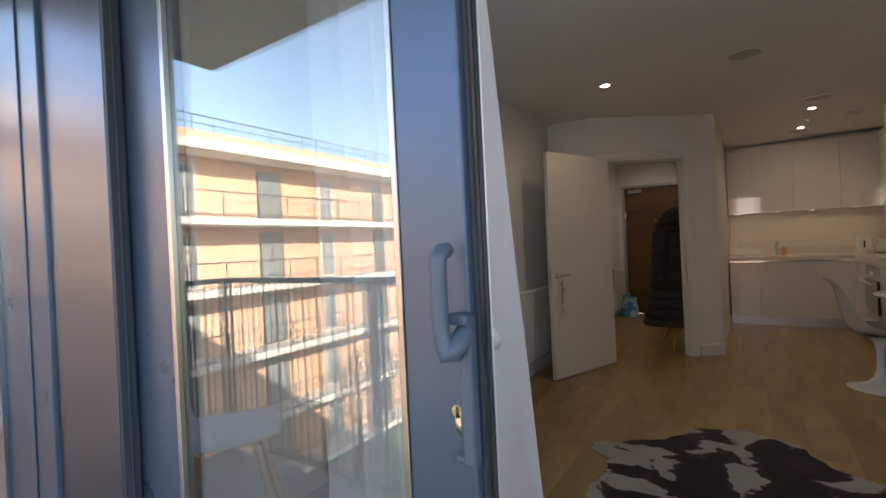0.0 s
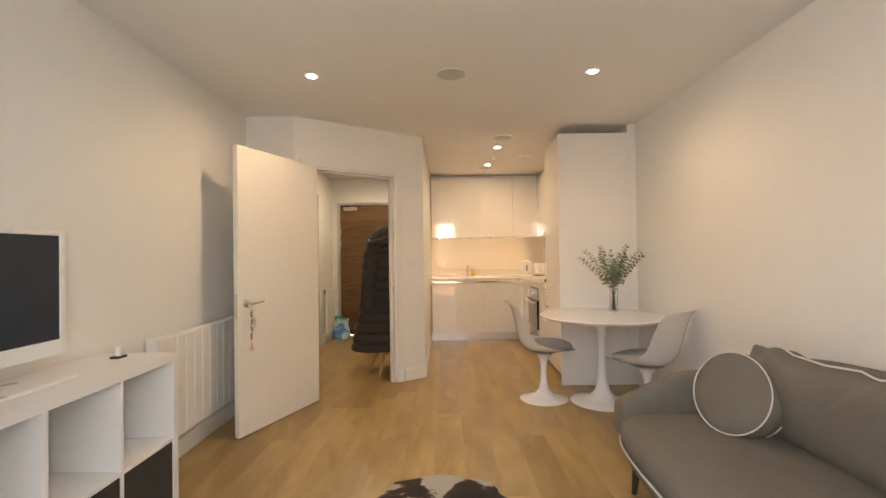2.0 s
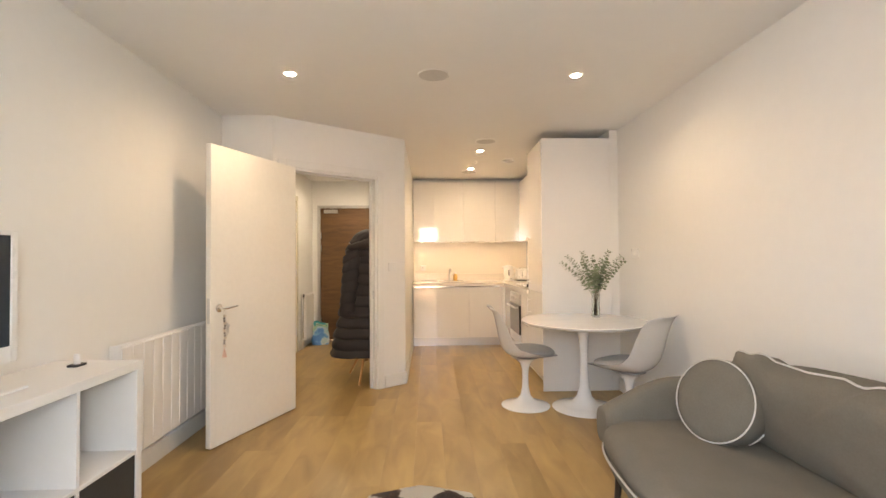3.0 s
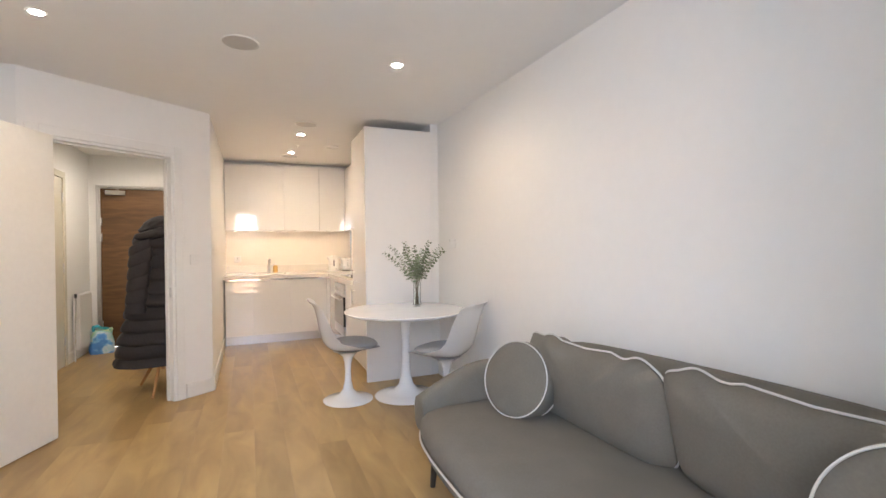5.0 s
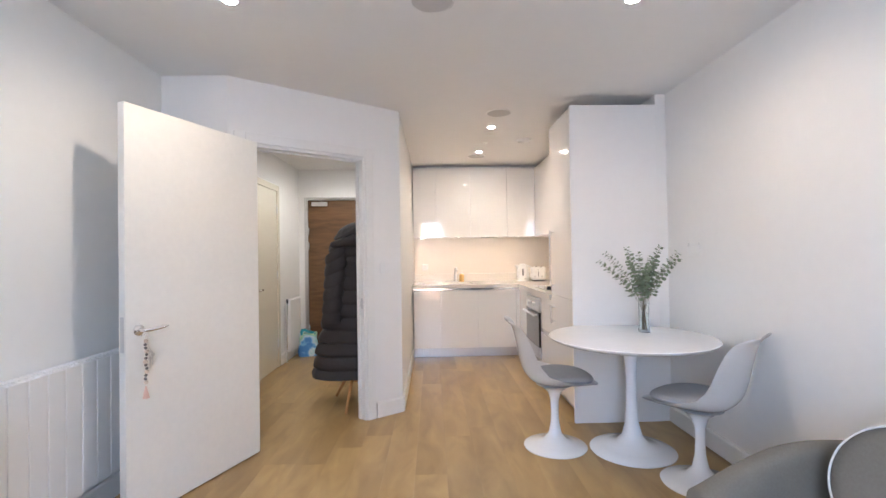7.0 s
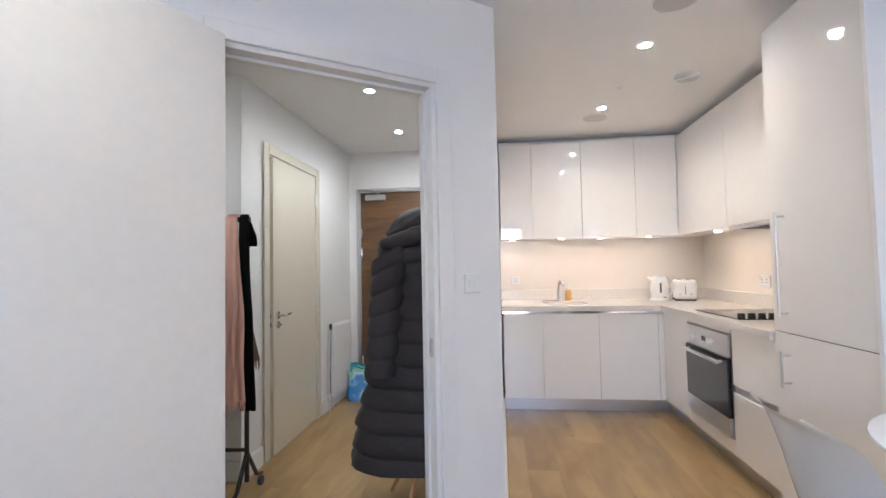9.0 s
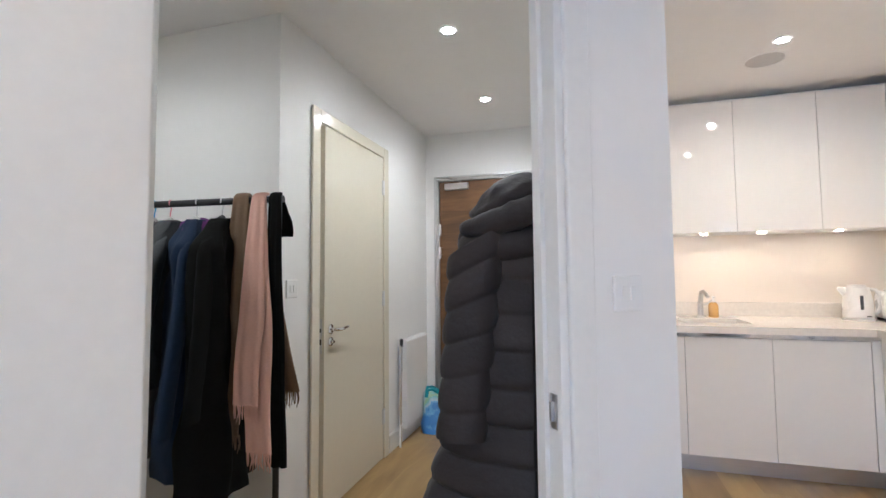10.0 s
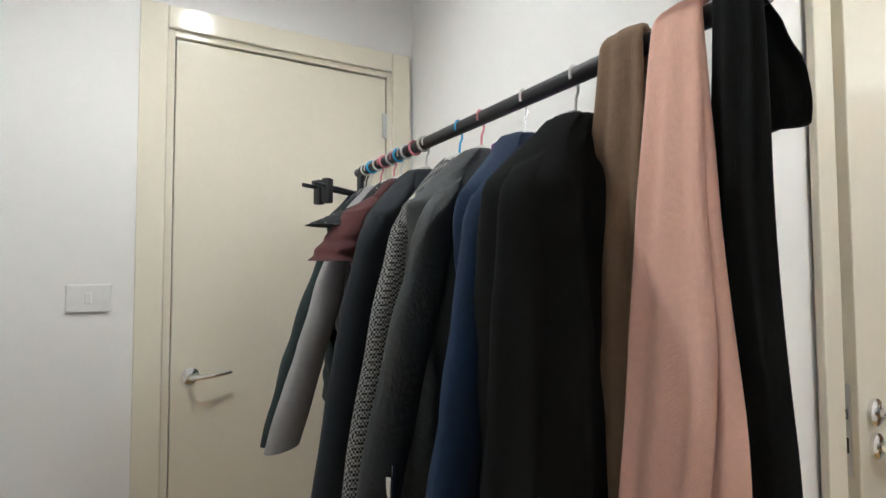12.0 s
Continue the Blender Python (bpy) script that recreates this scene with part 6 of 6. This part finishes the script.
BROWN = weave("brown_wool_scarf", (0.215, 0.145, 0.092), 0.95, 700, 0.12, 0.35)
PINK = weave("salmon_pink_scarf", (0.83, 0.51, 0.40), 0.95, 700, 0.06, 0.35)
scarf("brown_scarf", -1.556, "brown fringed wool scarf over the rail's end", BROWN, 0.115, 0.93, 0.82, -0.02, 0.7, spread=0.18, back_lean=0.10, crease=0.007)
scarf("pink_scarf", -1.466, "salmon pink fringed scarf over the rail's end", PINK, 0.106, 0.80, 0.98, -0.006, 2.1, spread=0.05, back_lean=0.05, both_front=True, thick=0.008, front_away=0.065, crease=0.005)
scarf("black_scarf", -1.407, "thick black scarf at the end of the rail", BLK, 0.085, 1.05, 0.15, 0.03, 3.3, False, 0.007, 0.02, 0.012, front_away=0.0, crease=0.006)

# ---- coat stand with a long quilted coat ----
CX, CY = -0.43, 5.90
stand = thing("coat_stand", (CX, CY, 0), "wooden coat stand with splayed legs", "coat stand")
bm = bmesh.new()
tube(bm, [(0, 0, 0.17), (0, 0, 1.40)], 0.017, 14)
part("pole", bm, BEECH, stand, "", 40)
for k in range(3):
    a = radians(-94 + 120 * k)
    rr = 0.36 if k == 0 else 0.24
    bm = bmesh.new()
    tube(bm, [(0.012 * math.cos(a), 0.012 * math.sin(a), 0.36), (rr * 0.55 * math.cos(a), rr * 0.55 * math.sin(a), 0.17), (rr * math.cos(a), rr * math.sin(a), 0.006)], [0.013, 0.014, 0.011], 10)
    part("leg", bm, BEECH, stand, "", 40)
coat = thing("long_coat", (CX, CY, 0), "long charcoal quilted hooded coat hanging on the stand", "coat")


def coat_ring(z, n=48, grow=0.0):
    """Outline of the coat at one height: quilted channels, wider towards the hem."""
    tops = [(0.20, 0.395, 0.225), (0.45, 0.355, 0.215), (0.75, 0.285, 0.19), (1.05, 0.25, 0.17), (1.26, 0.235, 0.15), (1.38, 0.205, 0.13), (1.44, 0.12, 0.09)]
    for (za, la, da), (zb, lb, db) in zip(tops, tops[1:]):
        if z <= zb:
            w = max(0, (z - za) / (zb - za))
            left, dep = la + (lb - la) * w, da + (db - da) * w
            break
    right = min(left, 0.26)
    ph = (z - 0.20) / 0.112
    q = math.sin(math.pi * (ph % 1.0) ** 0.65) ** 0.6 if ph % 1.0 > 0 else 0.0
    out = []
    for j in range(n):
        a = 2 * math.pi * j / n
        c, s = superdisc(a, 2.3)
        rr = 0.895 + 0.10 * q + 0.045 * noise2(2.5 * math.cos(a), 2.5 * math.sin(a), z * 3) + 0.03 * noise2(6 * math.cos(a), 6 * math.sin(a), z * 9) + 0.022 * q * noise2(15 * math.cos(a), 15 * math.sin(a), z * 16) + grow
        out.append(((left if c < 0 else right) * c * rr, dep * s * rr, z + 0.010 * noise2(3 * math.cos(a) + 5, 3 * math.sin(a), z * 2)))
    return out


bm = bmesh.new()
loft(bm, [coat_ring(0.235 + 1.205 * k / 200) for k in range(201)])
part("body", bm, HAIRY, coat, "", 80)
for sx, sy, lean in ((-0.125, -0.135, -0.05), (0.18, -0.06, 0.02)):
    bm = bmesh.new()
    rings = []
    for k in range(110):
        w = k / 109
        z = 1.33 - 0.62 * w
        q = math.sin(math.pi * (((z - 0.24) / 0.112) % 1.0) ** 0.65) ** 0.6
        r = (0.10 - 0.015 * w) * (0.85 + 0.15 * q)
        rings.append([(sx + lean * w + r * math.cos(2 * math.pi * j / 22), sy - 0.03 * w + r * 0.72 * math.sin(2 * math.pi * j / 22), z + 0.05 * math.cos(2 * math.pi * j / 22) * (1 - w) * (1 if sx < 0 else -1)) for j in range(22)])
    loft(bm, rings)
    part("sleeve", bm, HAIRY, coat, "", 80)
# opening at the front with its dark lining
bm = bmesh.new()
sheet(bm, lambda u, v: Vector((0.06 + 0.13 * u * (1.25 - 0.5 * v), -0.215 - 0.018 * math.sin(3 * u) - 0.06 * (1 - v), 0.25 + 0.98 * v)), 8, 24)
bmesh.ops.solidify(bm, geom=bm.faces[:], thickness=0.008)
part("lining", bm, LINING, coat, "black inner lining", 60)
# hood: a soft bag fallen forward over the collar, its rolled rim crossing in front
bm = bmesh.new()
tube(bm, [(-0.02 + 0.150 * math.cos(a), 0.115 * math.sin(a) - 0.01, 1.345 + 0.03 * math.sin(a + 0.5)) for a in [2 * math.pi * k / 30 for k in range(30)]], [0.055 * (1 + 0.16 * noise2(2 * math.cos(2 * math.pi * k / 30), 2 * math.sin(2 * math.pi * k / 30), 1.0)) for k in range(30)], 14, close=True)
part("collar_roll", bm, HAIRY, coat, "", 80)
bm = bmesh.new()
rings = []
for k in range(40):
    w = k / 39
    r = math.sin(math.pi * (0.10 + 0.885 * w)) ** 0.62
    row = []
    for j in range(48):
        a = 2 * math.pi * j / 48
        u = r * (1 + 0.14 * noise2(1.5 * math.cos(a), 1.5 * math.sin(a), 2.6 * w) + 0.07 * noise2(4 * math.cos(a), 4 * math.sin(a), 6 * w) - 0.07 * math.exp(-((w - 0.52 - 0.20 * math.sin(a + 0.9)) / 0.05) ** 2))
        row.append((-0.030 + 0.160 * u * math.cos(a) + 0.05 * w, -0.02 + 0.150 * u * math.sin(a), 1.365 + 0.205 * w + 0.035 * (1 - w) * math.cos(a)))
    rings.append(row)
loft(bm, rings)
part("hood", bm, HAIRY, coat, "", 80)
bm = bmesh.new()
line = [(-0.175 + 0.40 * k / 24, -0.120 - 0.045 * math.sin(math.pi * k / 24), 1.375 + 0.135 * (k / 24) ** 1.2 - 0.02 * math.sin(math.pi * k / 24)) for k in range(25)]
tube(bm, line, [(0.022 + 0.024 * math.sin(math.pi * min(1, 1.1 * k / 24)) ** 0.7) * (1 + 0.15 * noise2(k * 0.5, 4.0)) for k in range(25)], 16)
part("hood_rim", bm, HAIRY, coat, "", 80)

# ---- outside: balcony, courtyard and the buildings round it ----
solid("balcony_floor", boxes(((-2.63, -0.42, -0.22), (2.6, 0.62, -0.02))), DECK, "grey paved balcony floor", "balcony")
solid("balcony_slab_above", boxes(((-2.63, -0.40, 2.46), (2.6, 0.60, 2.70))), RENDERWALL, "pale concrete balcony slab overhead", "balcony")
rail = thing("balcony_railing", (0, 0, 0), "dark steel bar railing along the balcony", "railing")
part("top_rail", boxes(((-2.62, -0.40, 1.07), (2.6, -0.35, 1.10)), ((-2.62, -0.35, 1.07), (-2.57, 0.6, 1.10)), bev=0.003), DARKMETAL, rail)
part("bottom_rail", boxes(((-2.62, -0.39, 0.06), (2.6, -0.36, 0.085)), ((-2.61, -0.36, 0.06), (-2.58, 0.6, 0.085)), bev=0.002), DARKMETAL, rail)
bar_me = None
spots = [(-2.5 + 0.115 * i, -0.375) for i in range(44)] + [(-2.595, -0.26 + 0.115 * i) for i in range(8)]
for x, y in spots:
    if bar_me is None:
        bm = boxes(((-0.006, -0.006, 0.085), (0.006, 0.006, 1.07)), bev=0.001)
        o = part("bar", bm, DARKMETAL, rail)
        bar_me = o.data
    else:
        o = new("bar", bar_me)
        o.parent = rail
    o.location = (x, y, 0)
for x in (-2.595, -1.3, 0.0, 1.3, 2.55):
    part("post", boxes(((x - 0.02, -0.395, -0.02), (x + 0.02, -0.355, 1.07)), bev=0.002), DARKMETAL, rail)

bch = thing("balcony_chair", pose(-1.72, 0.16, -0.02, 0, 0, -55), "white moulded balcony chair with wooden legs", "chair")
bm = bmesh.new()


def bucket(u, v):
    s = 2 * v - 1
    if u < 0.5:
        w = u / 0.5
        x, z, hw = 0.22 - 0.40 * w, 0.45 - 0.02 * math.sin(math.pi * w), 0.20 + 0.03 * math.sin(math.pi * w)
    else:
        w = (u - 0.5) / 0.5
        x, z, hw = -0.18 - 0.07 * w, 0.45 + 0.38 * w, 0.215 - 0.05 * w * w
    return Vector((x + 0.04 * s * s * (u > 0.5), s * hw, z + 0.05 * s * s * (u <= 0.5)))


sheet(bm, bucket, 24, 14)
bmesh.ops.solidify(bm, geom=bm.faces[:], thickness=0.008)
part("shell", bm, SHELL, bch, "", 60)
for sx in (-1, 1):
    for sy in (-1, 1):
        bm = bmesh.new()
        tube(bm, [(0.02 + 0.11 * sx, 0.12 * sy, 0.43), (0.02 + 0.20 * sx, 0.20 * sy, 0.0)], [0.015, 0.010], 10)
        part("leg", bm, BEECH, bch, "", 40)

solid("ground", boxes(((-600, -600, -9.6), (600, 600, -9.2))), GRASS, "courtyard lawn", "ground")
LEVELS = (-8.75, -5.85, -2.95, -0.05, 2.85)


def wing(name, m, length, label):
    """A gallery-access block: x along it, y = 0 the brick wall, walkways project along -y."""
    w = thing(name, m, label, "building")
    part("wall", boxes(((0, 0, -9.2), (length, 9.0, 5.9))), MORTAR, w)
    part("roof_slab", boxes(((0, -1.5, 5.55), (length, 9.0, 5.95)), bev=0.02), RENDERWALL, w)
    part("parapet", boxes(((0, -1.1, 5.95), (length, -0.8, 6.35))), MORTAR, w)
    bm = bmesh.new()
    for i in range(int(length / 0.9)):
        box(bm, (0.3 + 0.9 * i, -0.96, 6.35), (0.33 + 0.9 * i, -0.93, 7.0))
    box(bm, (0, -0.96, 6.98), (length, -0.93, 7.02)), box(bm, (0, -0.96, 6.66), (length, -0.93, 6.69))
    part("roof_railing", bm, DARKMETAL, w)
    for z in LEVELS:
        part("walkway", boxes(((0, -1.5, z - 0.28), (length, 0, z)), bev=0.015), RENDERWALL, w)
        bm = bmesh.new()
        box(bm, (0, -1.46, z + 1.05), (length, -1.42, z + 1.10)), box(bm, (0, -1.45, z + 0.08), (length, -1.43, z + 0.11))
        for i in range(int(length / 0.13)):
            x = 0.05 + 0.13 * i
            if i % 12 == 0:
                box(bm, (x - 0.02, -1.46, z), (x + 0.02, -1.42, z + 1.05))
            else:
                v0 = [bm.verts.new(q) for q in ((x, -1.445, z + 0.1), (x + 0.005, -1.435, z + 0.1), (x + 0.005, -1.435, z + 1.05), (x, -1.445, z + 1.05))]
                bm.faces.new(v0)
        part("walkway_railing", bm, DARKMETAL, w)
        i = 0
        x = 1.0
        while x < length - 1.5:
            wide = 0.9 if i % 3 else 1.3
            win_ = part("window", boxes(((x, -0.05, z + 0.02), (x + wide, 0.02, z + 2.35))), DARKMETAL if i % 2 else RENDERWALL, w)
            part("pane", boxes(((x + 0.07, -0.06, z + 0.1), (x + wide / 2 - 0.03, -0.045, z + 2.27)), ((x + wide / 2 + 0.03, -0.06, z + 0.1), (x + wide - 0.07, -0.045, z + 2.27))), PANE, win_)
            x += 3.3 + 0.9 * (i % 2)
            i += 1
        part("gallery_lamp", boxes(*[((2.5 + 5.2 * i, -0.8, z + 2.56), (2.8 + 5.2 * i, -0.6, z + 2.62)) for i in range(int(length / 5.2))]), PLASTIC, w)
    return w


wing("courtyard_wing", pose(-18.9, -25.0, 0, 0, 0, 90), 25.0, "buff brick gallery block with white walkway slabs")
wing("far_block", pose(14.0, -26.5, 0, 0, 0, 180), 34.0, "brick block closing the courtyard, pale walkway slabs")
own = thing("own_building", (0, 0, 0), "brick apartment building that holds the flat", "building")
part("wall", boxes(((-28, 0.70, -9.2), (-3.3, 9.5, 6.3)), ((2.45, 0.70, -9.2), (26, 9.5, 6.3)), ((-3.3, 0.70, 2.95), (2.45, 9.5, 6.3)), ((-3.3, 0.70, -9.2), (2.45, 9.5, -0.3))), MORTAR, own)
part("roof", boxes(((-28, 0.5, 6.3), (26, 9.6, 6.6))), RENDERWALL, own)


def bush(x, y, h, seed):
    """A slender winter tree: tapered trunk, forking limbs, many small leaf clumps."""
    rr = random.Random(seed)
    t = thing("tree", (x, y, -9.2), "thin brown-leaved courtyard tree", "tree", "courtyard trees")
    bm, lf = bmesh.new(), bmesh.new()
    tube(bm, [(0, 0, 0), (0.05, 0.03, h * 0.5), (0.0, 0.08, h)], [0.11, 0.07, 0.015], 8)
    for i in range(26):
        z = h * (0.25 + 0.72 * i / 26)
        a = i * 2.4
        L = (1 - 0.6 * i / 26) * h * 0.22
        p1 = Vector((L * math.cos(a), L * math.sin(a), z + L * 0.7))
        tube(bm, [(0.03, 0.03, z), p1 * 0.5 + Vector((0, 0, z * 0.5 - 0.05)), p1], [0.03, 0.02, 0.006], 5)
        for k in range(34):
            q = Vector((0.03, 0.03, z)).lerp(p1, rr.uniform(0.25, 1.1)) + Vector((rr.gauss(0, 0.22), rr.gauss(0, 0.22), rr.gauss(0, 0.22)))
            d1, d2 = Vector((rr.gauss(0, 1), rr.gauss(0, 1), rr.gauss(0, 1))).normalized() * 0.07, Vector((rr.gauss(0, 1), rr.gauss(0, 1), rr.gauss(0, 1))).normalized() * 0.05
            lf.faces.new([lf.verts.new(q - d1), lf.verts.new(q + d2), lf.verts.new(q + d1), lf.verts.new(q - d2)])
    part("trunk", bm, mat("bark", (0.12, 0.09, 0.07), 0.9, 0, 0.2, 8, 0.4, 30), t, "", 60)
    part("crown", lf, mat("brown_green_leaf", (0.16, 0.11, 0.035), 0.7, 0, 0.35, 6), t)


for i, (x, y, h) in enumerate(((-15.5, -14.5, 6.0), (-14.8, -18.0, 6.8), (-14.0, -21.0, 6.2), (-11.0, -22.5, 5.5))):
    bush(x, y, h, i + 3)

# ---- floor boards ----
PW = 0.186
rb = random.Random(11)
x = -3.02
while x < 2.15:
    y = 0.82 - rb.uniform(0.0, 1.7)
    while y < 8.25:
        L = rb.uniform(1.55, 1.95)
        a, b_ = max(y, 0.815), min(y + L, 8.3)
        if b_ - a > 0.05:
            bm = boxes(((x + 0.0002, 0.0, -0.014), (x + PW - 0.0002, b_ - a - 0.0004, 0.0)), bev=0.0003, seg=1)
            o = part("floor_board", bm, OAK, floor)
            o.location = (0, a, 0)
        y += L
    x += PW
